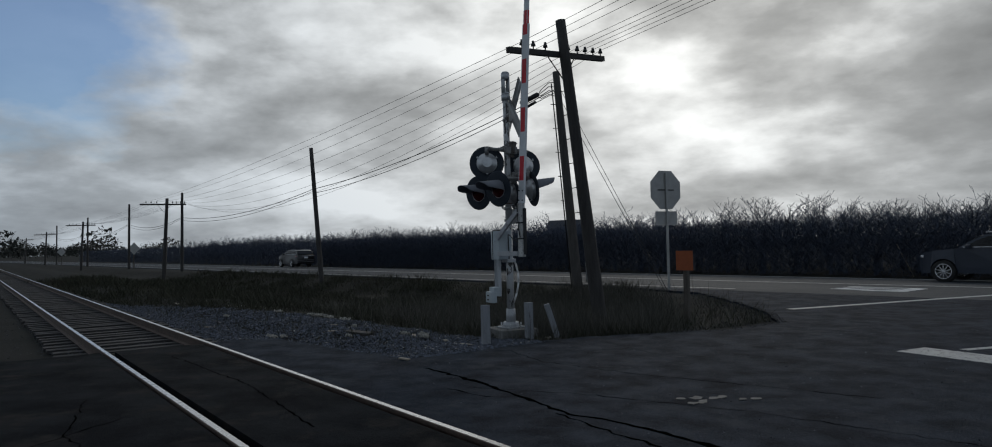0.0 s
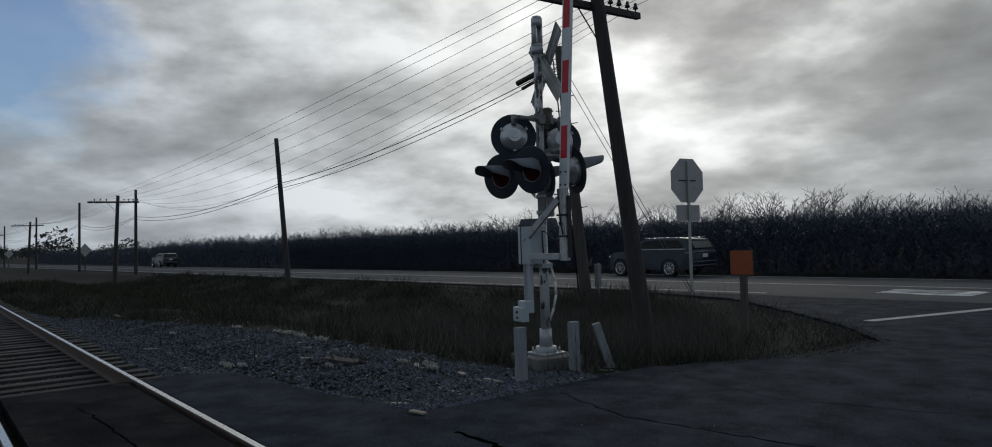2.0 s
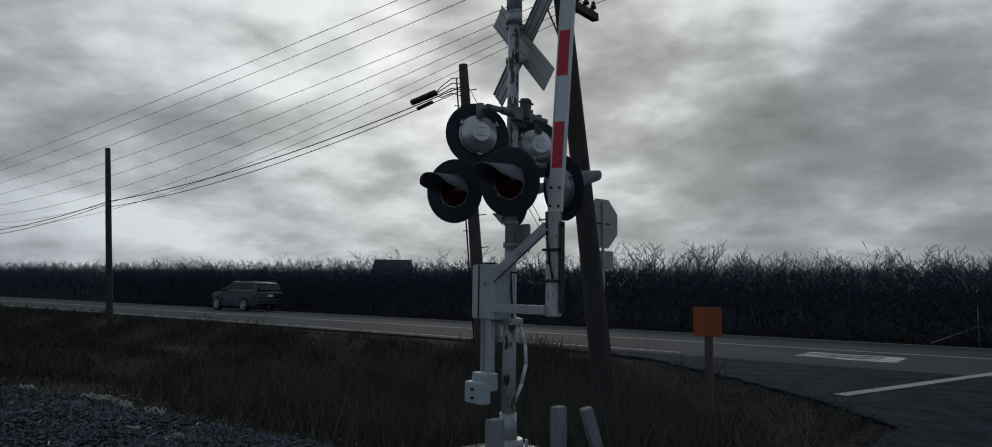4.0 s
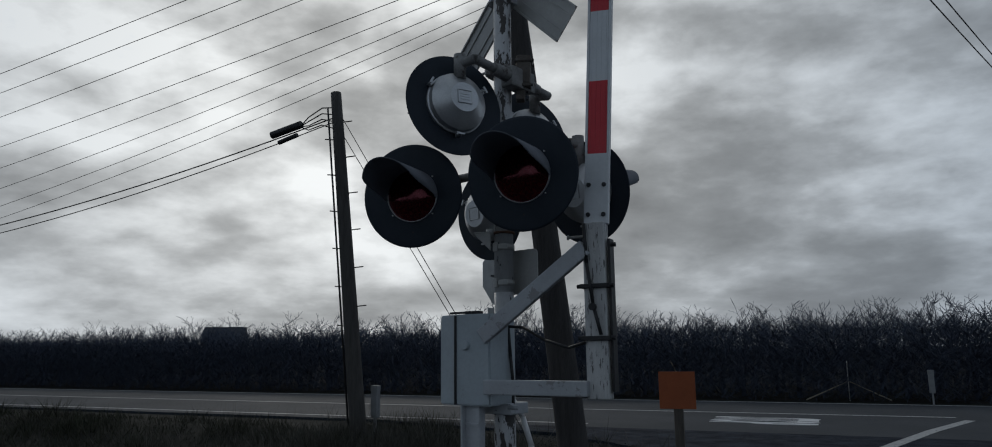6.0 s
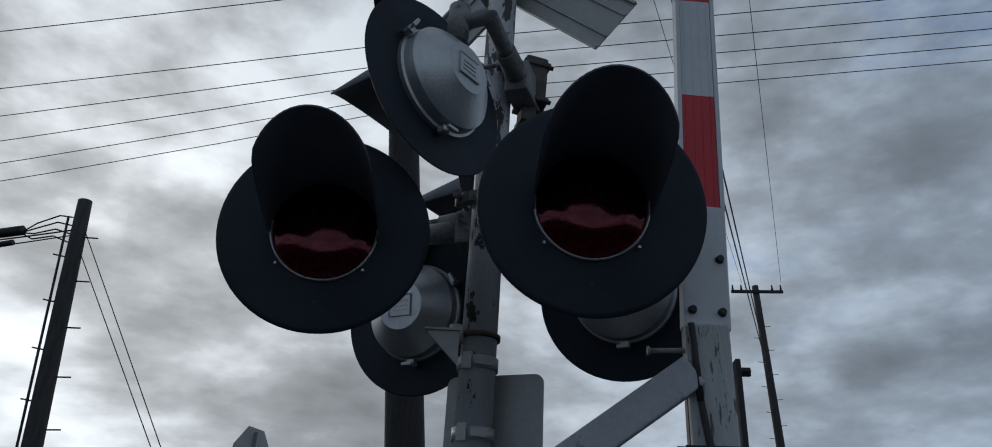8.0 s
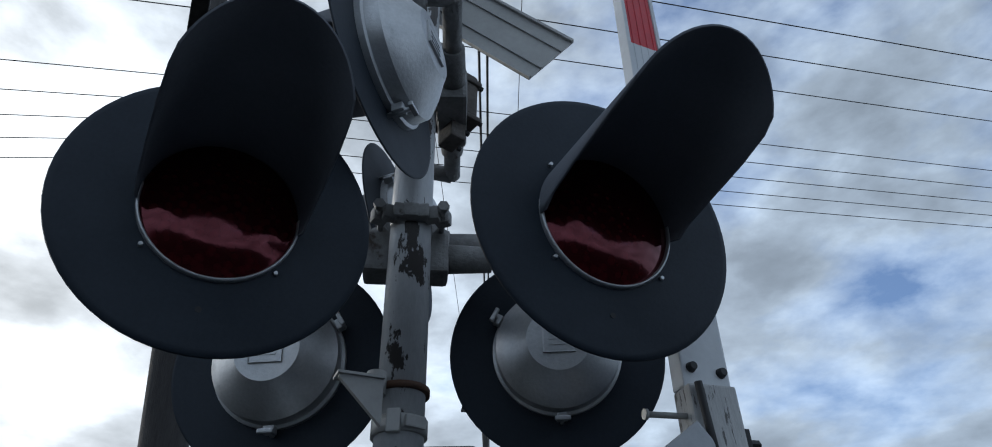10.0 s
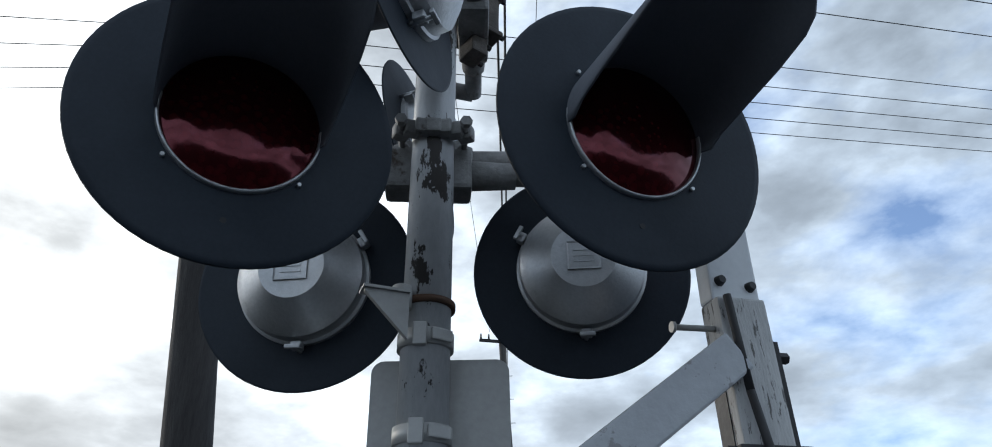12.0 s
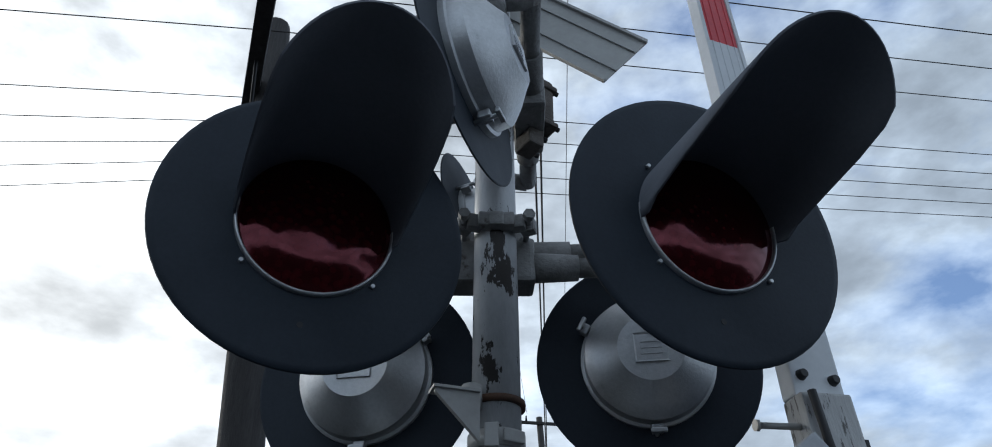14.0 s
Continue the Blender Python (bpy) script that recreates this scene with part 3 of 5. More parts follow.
def signal_lamp(at, yaw, tilt=0.0, reach=0.43, size=0.951):
    """One flasher: black background disc, red lens with a bright rim, hood in front, cast housing behind. It looks along its x."""
    bm = bmesh.new()
    add_lathe(bm, [(-0.021, 0.0), (-0.021, 0.16), (-0.014, 0.29), (-0.016, 0.303), (-0.020, 0.305), (-0.020, 0.298), (-0.019, 0.286), (-0.026, 0.16), (-0.026, 0.0)], seg=64)
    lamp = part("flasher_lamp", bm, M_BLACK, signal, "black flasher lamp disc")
    lamp.matrix_basis = pose(*at, 0, -tilt, yaw) @ Matrix.Diagonal((size, size, size, 1))
    bm = bmesh.new()
    add_lathe(bm, [(-0.020, 0.1495), (-0.016, 0.138), (-0.004, 0.112), (0.004, 0.070), (0.007, 0.0)], seg=48)
    part("lens", bm, M_LENS, lamp, "dark red lens")
    bm = bmesh.new()
    lower_rim(bm)
    part("lens_rim", bm, M_ALU, lamp, "bright metal rim")
    bm = bmesh.new()
    arc_hood(bm, length=reach)
    part("hood", bm, M_HOOD, lamp, "matt black hood, its colour paled for glare")
    bm = bmesh.new()
    for band in ([(-0.022, 0.182), (-0.040, 0.182)], [(-0.040, 0.182), (-0.044, 0.174)], [(-0.044, 0.174), (-0.080, 0.171)], [(-0.080, 0.171), (-0.086, 0.166), (-0.112, 0.138), (-0.136, 0.104), (-0.146, 0.092)], [(-0.146, 0.092), (-0.150, 0.087)], [(-0.150, 0.087), (-0.1505, 0.0)]):
        add_lathe(bm, band, seg=56)
    bmesh.ops.remove_doubles(bm, verts=bm.verts[:], dist=0.0002)
    for e in bm.edges:
        e.smooth = len(e.link_faces) < 2 or e.calc_face_angle(0.0) < radians(24)
    part("housing", bm, M_ALU, lamp, "cast aluminium housing")
    bm = bmesh.new()
    bmesh.ops.create_cube(bm, size=1.0, matrix=pose(-0.153, 0, 0) @ Matrix.Diagonal((0.007, 0.088, 0.078, 1)))
    back = [f for f in bm.faces if f.normal.x < -0.9]
    bmesh.ops.inset_region(bm, faces=back, thickness=0.006, depth=-0.003)
    plate = part("maker_plate", bm, M_ALU, lamp)
    for z in (-0.016, 0.0, 0.016):
        bm = bmesh.new()
        add_box(bm, (0.004, 0.055, 0.006), pose(-0.1538, 0, z))
        part("raised_bar", bm, M_ALU, plate)
    for a in (0, 120, 240):
        bm = bmesh.new()
        m = Matrix.Rotation(radians(a + 180), 4, "X")
        add_box(bm, (0.030, 0.030, 0.022), m @ pose(-0.052, 0, 0.188), 0.004)
        add_tube(bm, m @ Vector((-0.090, 0, 0.196)), m @ Vector((-0.020, 0, 0.196)), 0.006)
        add_box(bm, (0.012, 0.042, 0.012), m @ pose(-0.087, 0, 0.198), 0.003)
        part("clip", bm, M_ALU, lamp)
    for a in (-132, 132, -50, 50):
        bm = bmesh.new()
        k = radians(a)
        add_tube(bm, (-0.022, 0.166 * math.sin(k), 0.166 * math.cos(k)), (-0.012, 0.166 * math.sin(k), 0.166 * math.cos(k)), 0.005, 0.004, 8)
        part("screw", bm, M_ALU, lamp)
    bm = bmesh.new()
    add_tube(bm, (-0.019, 0, -0.215), (-0.0165, 0, -0.215), 0.006, 0.006, 10)
    part("drain_hole", bm, M_DARKMETAL, lamp)
    return lamp


LAMPS = {
    "front_left": ((-0.380, -0.356, 2.383), -77.7, -4.4, 0.46),
    "front_right": ((0.350, -0.476, 2.395), -83.1, -6.1, 0.445),
    "upper_left": ((-0.122, -0.337, 2.861), 147.2, -4.7),
    "upper_right": ((0.025, 0.320, 2.829), 150.0, -8.0),
    "back_left": ((-0.243, 0.336, 2.377), 71.2, 5.7),
    "back_right": ((0.468, 0.176, 2.406), 72.0, 7.4),
}
for spec in LAMPS.values():
    signal_lamp(*spec)


# the mast leans a little
LEAN = Matrix(((1, 0, 0.0092, 0), (0, 1, -0.0065, 0), (0, 0, 1, 0), (0, 0, 0, 1)))


def leaning(bm):
    bmesh.ops.transform(bm, matrix=LEAN, verts=bm.verts[:])
    return bm


def build_mast():
    bm = bmesh.new()
    add_tube(bm, (0, 0, 0.2), (0, 0, 1.85), 0.066, 0.054, 32)
    add_tube(bm, (0, 0, 1.85), (0, 0, 4.0), 0.054, 0.051, 32)
    part("mast", leaning(bm), M_MAST, signal, "silver painted pipe with chipped paint")
    bm = bmesh.new()
    add_tube(bm, (0, 0, 3.93), (0, 0, 4.02), 0.075, 0.075, 24)
    add_tube(bm, (0, 0, 4.02), (0, 0, 4.06), 0.075, 0.062, 24)
    # bell housing with an open slot through it
    for a in (35, 215):
        for k in range(5):
            q = radians(a + k * 22)
            add_tube(bm, (0.058 * math.cos(q), 0.058 * math.sin(q), 4.05), (0.058 * math.cos(q), 0.058 * math.sin(q), 4.30), 0.014, 0.014, 8)
    add_tube(bm, (0, 0, 4.28), (0, 0, 4.38), 0.072, 0.072, 24)
    add_tube(bm, (0, 0, 4.38), (0, 0, 4.41), 0.072, 0.055, 24)
    part("bell", leaning(bm), M_SILVER, signal, "silver bell housing")
    bm = bmesh.new()
    add_tube(bm, (0, 0, 0.10), (0, 0, 0.20), 0.15, 0.13, 24)
    add_tube(bm, (0, 0, 0.20), (0, 0, 0.42), 0.085, 0.075, 24)
    for a in range(4):
        q = radians(45 + 90 * a)
        add_tube(bm, (0.165 * math.cos(q), 0.165 * math.sin(q), 0.08), (0.165 * math.cos(q), 0.165 * math.sin(q), 0.19), 0.014, 0.014, 8)
    add_box(bm, (0.36, 0.36, 0.025), pose(0, 0, 0.115), 0.006)
    part("base_casting", bm, M_SILVER, signal, "silver cast base")
    bm = bmesh.new()
    add_box(bm, (0.72, 0.66, 0.34), pose(0, 0, -0.07, 0, 0, -12), 0.02)
    part("foundation", bm, M_CONCRETE, signal, "stained concrete footing")
    # strap bands and clamp on the mast
    for z in (2.10, 1.90):
        bm = bmesh.new()
        add_tube(bm, (0, 0, z - 0.018), (0, 0, z + 0.018), 0.061, 0.061, 32)
        add_box(bm, (0.03, 0.016, 0.05), pose(-0.022, -0.060, z, 0, 0, -15), 0.003)
        add_box(bm, (0.05, 0.010, 0.026), pose(0.024, -0.060, z, 0, 0, 22), 0.003)
        part("strap_band", leaning(bm), M_SIGN_BACK, signal)
    bm = bmesh.new()
    add_tube(bm, (0, 0, 2.176), (0, 0, 2.190), 0.063, 0.063, 32)
    part("ring_clamp", leaning(bm), M_RUST, signal, "rusty ring clamp")
    bm = bmesh.new()
    add_tube(bm, (-0.062, -0.050, 2.155), (-0.062, -0.050, 2.205), 0.022, 0.022, 16)
    add_prism(bm, [(-0.05, 0), (-0.145, 0.005), (-0.145, -0.005), (-0.05, -0.10)], -0.006, 0.006, pose(0, -0.058, 2.182, 90, 0, 8))
    add_box(bm, (0.10, 0.045, 0.006), pose(-0.100, -0.062, 2.186, 0, 0, 8))
    part("angle_bracket", leaning(bm), M_SIGN_BACK, signal, "small silver angle bracket")
    # plate strapped behind the mast
    bm = bmesh.new()
    rr = [(sx * (0.1525 - 0.028) + 0.028 * math.cos(q), sz * (0.125 - 0.028) + 0.028 * math.sin(q)) for sx, sz, a0 in ((1, 1, 0), (-1, 1, 90), (-1, -1, 180), (1, -1, 270)) for q in (radians(a0 + 18 * k) for k in range(6))]
    add_prism(bm, rr, -0.002, 0.002, pose(0, 0, 0, 90, 0, 0))
    pl = part("number_plate", bm, M_SIGN_BACK, signal, "blank back of a small rounded sign plate")
    pl.matrix_basis = pose(0.065, 0.055, 1.965, 0, 0, -14)


build_mast()


def clamp_mast(z, turn):
    bm = bmesh.new()
    m = Matrix.Translation(LEAN @ Vector((0, 0, z))) @ pose(0, 0, 0, 0, 0, turn)
    for s in (-1, 1):
        add_tube(bm, m @ Vector((s * 0.078, -0.09, 0.03)), m @ Vector((s * 0.078, 0.11, 0.03)), 0.008, 0.008, 8)
        add_tube(bm, m @ Vector((s * 0.078, -0.10, 0.03)), m @ Vector((s * 0.078, -0.085, 0.03)), 0.015, 0.015, 6)
    for side in (-1, 1):
        for k in range(-3, 4):
            u = k / 3
            add_box(bm, (0.038, 0.030, 0.040), m @ pose(0.080 * u, side * (0.068 - 0.026 * u * u), 0.03, 0, 0, side * 26 * u), 0.007)
    part("u_bolt_clamp", bm, M_HEAD, signal, "bolted clamp round the mast")


def crossarm(z, clamped, lamp_keys, off):
    """A cast head clamped on the mast with a pipe arm to each of two lamps."""
    a, b = (LAMPS[k] for k in lamp_keys)
    pa, pb = Vector(a[0]), Vector(b[0])
    back = lambda l: Vector((-math.cos(radians(l[1])), -math.sin(radians(l[1])), 0)) * 0.085
    ta, tb = pa + back(a) + Vector((0, 0, 0.0)), pb + back(b)
    mid = LEAN @ Vector((off[0], off[1], z))
    along = (tb - ta).normalized()
    turn = math.degrees(math.atan2(along.y, along.x))
    bm = bmesh.new()
    add_box(bm, (0.215, 0.085, 0.12), Matrix.Translation(mid - Vector((0, 0, 0.03))) @ pose(0, 0, 0, 0, 0, turn), 0.012)
    part("arm_head", bm, M_HEAD, signal, "cast aluminium crossarm head")
    if clamped:
        clamp_mast(z, turn)
    for end, l in ((ta, a), (tb, b)):
        bm = bmesh.new()
        start = mid + (0.09 if (end - mid).dot(along) > 0 else -0.09) * along
        knee = Vector((end.x, end.y, z))
        drop = Vector((0, 0, -0.03))
        elbow = mid + along * (end - mid).dot(along)
        add_tube(bm, start + drop, start.lerp(elbow, 0.45) + drop, 0.040, 0.034, 16)
        add_tube(bm, start.lerp(elbow, 0.4) + drop, elbow + drop, 0.026, 0.026, 14)
        tube_path(bm, [elbow + drop - (elbow - start).normalized() * 0.03, elbow + drop, knee + drop], 0.026, 12)
        add_tube(bm, knee + Vector((0, 0, 0.03)), end + Vector((0, 0, 0.13)), 0.034, 0.034, 16)
        part("lamp_arm", bm, M_HEAD, signal, "cast aluminium lamp arm")


crossarm(2.60, True, ("front_left", "front_right"), (0.0, 0.055))
crossarm(2.69, False, ("back_left", "back_right"), (0.0, 0.15))
crossarm(3.10, True, ("upper_left", "upper_right"), (0.10, 0.0))


def terminal_box():
    """The rugged cast junction at the upper crossarm: two stacked boxes with bolted covers and a narrow gland below."""
    m = Matrix.Translation((0.150, 0.010, 3.13)) @ pose(0, 0, 0, 0, 3, 22)
    bm = bmesh.new()
    add_box(bm, (0.085, 0.105, 0.18), m, 0.014)
    box = part("terminal_box", bm, M_TERMINAL, signal, "brown weathered cast terminal box")
    for sz, at, nm in (((0.10, 0.12, 0.020), (0, 0, 0.055), "cover_flange"), ((0.10, 0.12, 0.018), (0, 0, -0.095), "cover_flange"), ((0.050, 0.070, 0.075), (-0.010, 0, -0.140), "cable_gland")):
        bm = bmesh.new()
        add_box(bm, sz, m @ pose(*at), 0.006)
        part(nm, bm, M_TERMINAL, box)
    for bx, by, bz in ((0.048, -0.045, 0.055), (0.048, 0.045, 0.055), (0.048, -0.045, -0.095), (0.048, 0.045, -0.095), (0.022, -0.02, -0.13), (0.022, 0.02, -0.16)):
        bm = bmesh.new()
        add_tube(bm, m @ Vector((bx, by, bz)), m @ Vector((bx + 0.012, by, bz)), 0.008, 0.008, 6)
        part("hex_bolt", bm, M_DARKMETAL, box)


terminal_box()


def build_crossbuck():
    n = radians(71)
    m = Matrix.Translation((0.035, 0.10, 3.76)) @ Matrix.Rotation(n - math.pi / 2, 4, "Z")
    for a, dy in ((-44, 0.0), (44, 0.012)):
        bm = bmesh.new()
        mm = m @ Matrix.Translation((0, dy, 0)) @ Matrix.Rotation(radians(-a), 4, "Y")
        add_box(bm, (1.22, 0.004, 0.225), mm)
        board = part("crossbuck_board", bm, M_SIGN_BACK, signal, "grey back of a crossbuck board")
        for s in (-1, 1):
            bm = bmesh.new()
            add_box(bm, (1.22, 0.014, 0.010), mm @ pose(0, -0.006, s * 0.107))
            part("edge_flange", bm, M_SIGN_BACK, board)
            bm = bmesh.new()
            add_box(bm, (1.22, 0.008, 0.008), mm @ pose(0, -0.005, s * 0.05))
            part("stiffening_rib", bm, M_SIGN_BACK, board)
    for z in (3.60, 3.92):
        bm = bmesh.new()
        add_box(bm, (0.16, 0.05, 0.04), pose(0.015, 0.055, z, 0, 0, -19), 0.005)
        add_tube(bm, (0, 0, z - 0.02), (0, 0, z + 0.02), 0.062, 0.062, 24)
        part("crossbuck_bracket", bm, M_SILVER, signal)


build_crossbuck()


def build_gate():
    # mechanism housing
    bm = bmesh.new()
    poly = [(-0.315, -0.150), (-0.178, -0.215), (0.045, -0.245), (0.085, -0.02), (-0.02, 0.05), (-0.26, 0.06)]
    add_prism(bm, poly, 1.245, 1.725)
    bmesh.ops.bevel(bm, geom=bm.edges[:], offset=0.008, segments=2, affect="EDGES")
    box = part("mechanism_housing", bm, M_BOX, signal, "pale grey steel gate mechanism housing")
    bm = bmesh.new()
    add_box(bm, (0.012, 0.012, 0.47), pose(-0.178, -0.216, 1.485, 0, 0, -15))
    part("door_seam", bm, M_DARKMETAL, box)
    bm = bmesh.new()
    add_tube(bm, (-0.11, -0.215, 1.56), (-0.11, -0.245, 1.56), 0.028, 0.022, 20)
    part("bearing_cap", bm, M_BOX, box)
    bm = bmesh.new()
    add_box(bm, (0.09, 0.05, 0.02), pose(-0.10, -0.15, 1.735), 0.004)
    add_box(bm, (0.16, 0.012, 0.012), pose(-0.16, -0.19, 1.735, 0, 0, -15))
    part("latch", bm, M_DARKMETAL, box)
    # support bracket under the housing, pipe and junction boxes
    bm = bmesh.new()
    add_box(bm, (0.10, 0.05, 0.62), pose(-0.085, -0.17, 0.94, 0, 0, -12), 0.006)
    add_box(bm, (0.012, 0.09, 0.62), pose(-0.135, -0.17, 0.94, 0, 0, -12), 0.002)
    for z in (0.75, 0.95, 1.15):
        add_box(bm, (0.10, 0.065, 0.012), pose(-0.085, -0.172, z, 0, 0, -12))
    part("support_channel", bm, M_SILVER, signal, "silver steel channel")
    bm = bmesh.new()
    add_box(bm, (0.20, 0.13, 0.15), pose(-0.02, -0.30, 0.72, 0, 0, -12), 0.012)
    part("junction_box", bm, M_BOX, signal, "pale grey junction box")
    bm = bmesh.new()
    add_box(bm, (0.24, 0.10, 0.18), pose(-0.05, -0.36, 0.63, 0, 0, -12), 0.012)
    jb = part("junction_box", bm, M_BOX, signal, "pale grey junction box")
    for z in (0.66, 0.59):
        bm = bmesh.new()
        add_tube(bm, (-0.06, -0.41, z), (-0.06, -0.43, z), 0.013, 0.013, 10)
        part("knob", bm, M_DARKMETAL, jb)
    bm = bmesh.new()
    tube_path(bm, [(0.04, 0.04, 1.26), (0.085, 0.06, 1.17), (0.13, 0.07, 1.02), (0.14, 0.07, 0.85), (0.105, 0.055, 0.68), (0.05, 0.03, 0.52)], 0.016, 10)
    part("conduit", bm, M_WHITE, signal, "white flexible conduit")
    bm = bmesh.new()
    add_box(bm, (0.24, 0.16, 0.06), pose(0.0, -0.02, 1.225, 0, 0, -12), 0.006)
    add_tube(bm, (0.09, -0.12, 1.235), (0.16, -0.14, 1.235), 0.012, 0.012, 8)
    part("mast_clamp", bm, M_SILVER, signal, "silver bolted mast clamp")
    # arm carrier: lower bar, diagonal brace, weathered stub
    arm = part("gate_arm", stub_mesh(), M_WORN_ARM, signal, "flaking white wooden gate arm stub")
    bm = bmesh.new()
    a, b = Vector((0.02, -0.255, 1.345)), Vector((0.60, -0.285, 1.345))
    add_box(bm, ((b - a).length, 0.045, 0.075), Matrix.Translation((a + b) / 2) @ pose(0, 0, 0, 0, 0, math.degrees(math.atan2(b.y - a.y, b.x - a.x))), 0.006)
    part("lower_bar", bm, M_PEEL, arm, "silver steel bar")
    bm = bmesh.new()
    a, b = Vector((0.0, -0.25, 1.60)), Vector((0.60, -0.272, 2.03))
    m, ln = frame_along(a, b)
    add_box(bm, (0.035, 0.085, ln), m @ pose(0, 0, ln / 2), 0.006)
    part("diagonal_brace", bm, M_PEEL, arm, "silver diagonal brace with peeling paint")
    # striped arm, leaning a little away from the mast
    x, y = 0.643, -0.230
    lean = Matrix.Translation((0.646, -0.216, 2.2)) @ Matrix.Rotation(radians(7.0), 4, "Z") @ Matrix.Rotation(radians(2.7), 4, "Y") @ Matrix.Rotation(radians(-1.4), 4, "X")
    bm = bmesh.new()
    add_box(bm, (0.125, 0.044, 0.365), lean @ pose(0, 0, 0.1325), 0.006)
    part("arm_section", bm, M_WHITE_ARM, arm, "white striped arm section")
    z, red, w = 0.315, True, 0.125
    while z < 5.6:
        if z > 2.8:
            w = 0.085
        bm = bmesh.new()
        add_box(bm, (w - 0.028, 0.036, 0.39), lean @ pose(0, 0, z + 0.195))
        for k in range(4):
            add_box(bm, (0.004, 0.0025, 0.388), lean @ pose(-0.3 * w + 0.2 * w * k, -0.0187, z + 0.195))
        part("arm_stripe", bm, M_RED_ARM if red else M_WHITE_ARM, arm, "red reflective stripe" if red else "white reflective stripe")
        z, red = z + 0.39, not red
    for s in (-1, 1):
        bm = bmesh.new()
        add_box(bm, (0.013, 0.044, 2.52), lean @ pose(s * 0.0565, 0, 1.565), 0.002)
        part("arm_edge", bm, M_WHITE_ARM, arm)
        bm = bmesh.new()
        add_box(bm, (0.012, 0.040, 2.85), lean @ pose(s * 0.036, 0, 4.25), 0.002)
        part("arm_edge", bm, M_WHITE_ARM, arm)
    for bx, bz in ((-0.039, 0.150), (0.039, 0.150), (-0.039, -0.003), (0.039, -0.003)):
        bm = bmesh.new()
        add_tube(bm, lean @ Vector((bx, -0.021, bz)), lean @ Vector((bx, -0.036, bz)), 0.0125, 0.009, 10)
        part("bolt", bm, M_DARKMETAL, arm)
    # dark strap irons and cable on the stub
    bm = bmesh.new()
    add_box(bm, (0.012, 0.060, 0.74), pose(x + 0.070, y + 0.015, 1.70))
    add_tube(bm, (x + 0.07, y, 2.04), (x + 0.10, y, 2.04), 0.012, 0.012, 6)
    part("side_iron", bm, M_DARKMETAL, arm, "dark iron side strap")
    bm = bmesh.new()
    add_box(bm, (0.008, 0.045, 0.70), pose(x - 0.057, y + 0.016, 1.66))
    part("side_iron", bm, M_DARKMETAL, arm, "dark iron side strap")
    for z in (1.838, 1.585):
        bm = bmesh.new()
        add_box(bm, (0.155, 0.085, 0.022), pose(x, y - 0.01, z), 0.004)
        for s in (-1, 1):
            add_tube(bm, (x + s * 0.075, y - 0.03, z), (x + s * 0.095, y - 0.03, z), 0.011, 0.011, 6)
        part("arm_strap", bm, M_DARKMETAL, arm, "dark iron strap")
    bm = bmesh.new()
    tube_path(bm, [(x - 0.045, y - 0.05, 2.15), (x - 0.035, y - 0.052, 1.95), (x - 0.005, y - 0.056, 1.74), (x + 0.03, y - 0.056, 1.60)], 0.009, 8)
    add_tube(bm, (x - 0.007, y - 0.05, 1.735), (x - 0.007, y - 0.075, 1.735), 0.018, 0.018, 12)
    part("arm_cable", bm, M_WIRE, arm, "black cable")
    bm = bmesh.new()
    pts = [(0.06, -0.07, 1.66), (0.18, -0.12, 1.65), (0.33, -0.17, 1.58), (0.47, -0.20, 1.54), (0.58, -0.22, 1.57)]
    tube_path(bm, pts, 0.008, 8)
    part("control_cable", bm, M_WIRE, signal, "black control cable")
    bm = bmesh.new()
    tube_path(bm, [(0.07, -0.075, 1.66), (0.085, -0.08, 1.5), (0.10, -0.085, 1.36), (0.10, -0.085, 1.2)], 0.009, 8)
    part("control_cable", bm, M_WIRE, signal, "black control cable")
    bm = bmesh.new()
    add_tube(bm, (0.496, -0.228, 2.092), (0.60, -0.235, 2.092), 0.007, 0.007, 8)
    add_tube(bm, (0.490, -0.228, 2.092), (0.497, -0.228, 2.092), 0.012, 0.012, 8)
    part("stop_pin", bm, M_SIGN_BACK, arm)


def stub_mesh():
    bm = bmesh.new()
    add_box(bm, (0.112, 0.070, 0.86), pose(0.640, -0.230, 1.725), 0.006)
    return bm


build_gate()


# ---- posts by the signal ----
def post_thing(name, base, top, size, mat, label, category, group=""):
    t = thing(name, base, label, category, group)
    bm = bmesh.new()
    m, ln = frame_along((0, 0, -0.15), Vector(top) - Vector(base))
    add_box(bm, (*size, ln), m @ pose(0, 0, ln / 2), 0.008)
    part("post", bm, mat, t)
    return t


post_thing("guard_post", (0.68, -1.00, -0.02), (0.675, -1.00, 0.58), (0.12, 0.085), M_GREYPOST, "grey weathered wooden guard post beside the signal", "post", "guard posts")
post_thing("guard_post", (0.62, -0.11, -0.02), (0.615, -0.11, 0.56), (0.12, 0.085), M_GREYPOST, "grey weathered wooden guard post beside the signal", "post", "guard posts")
post_thing("guard_post", (0.78, 0.41, -0.04), (0.655, 0.235, 0.51), (0.105, 0.09), M_GREYPOST, "grey guard post leaning over beside the signal", "post", "guard posts")


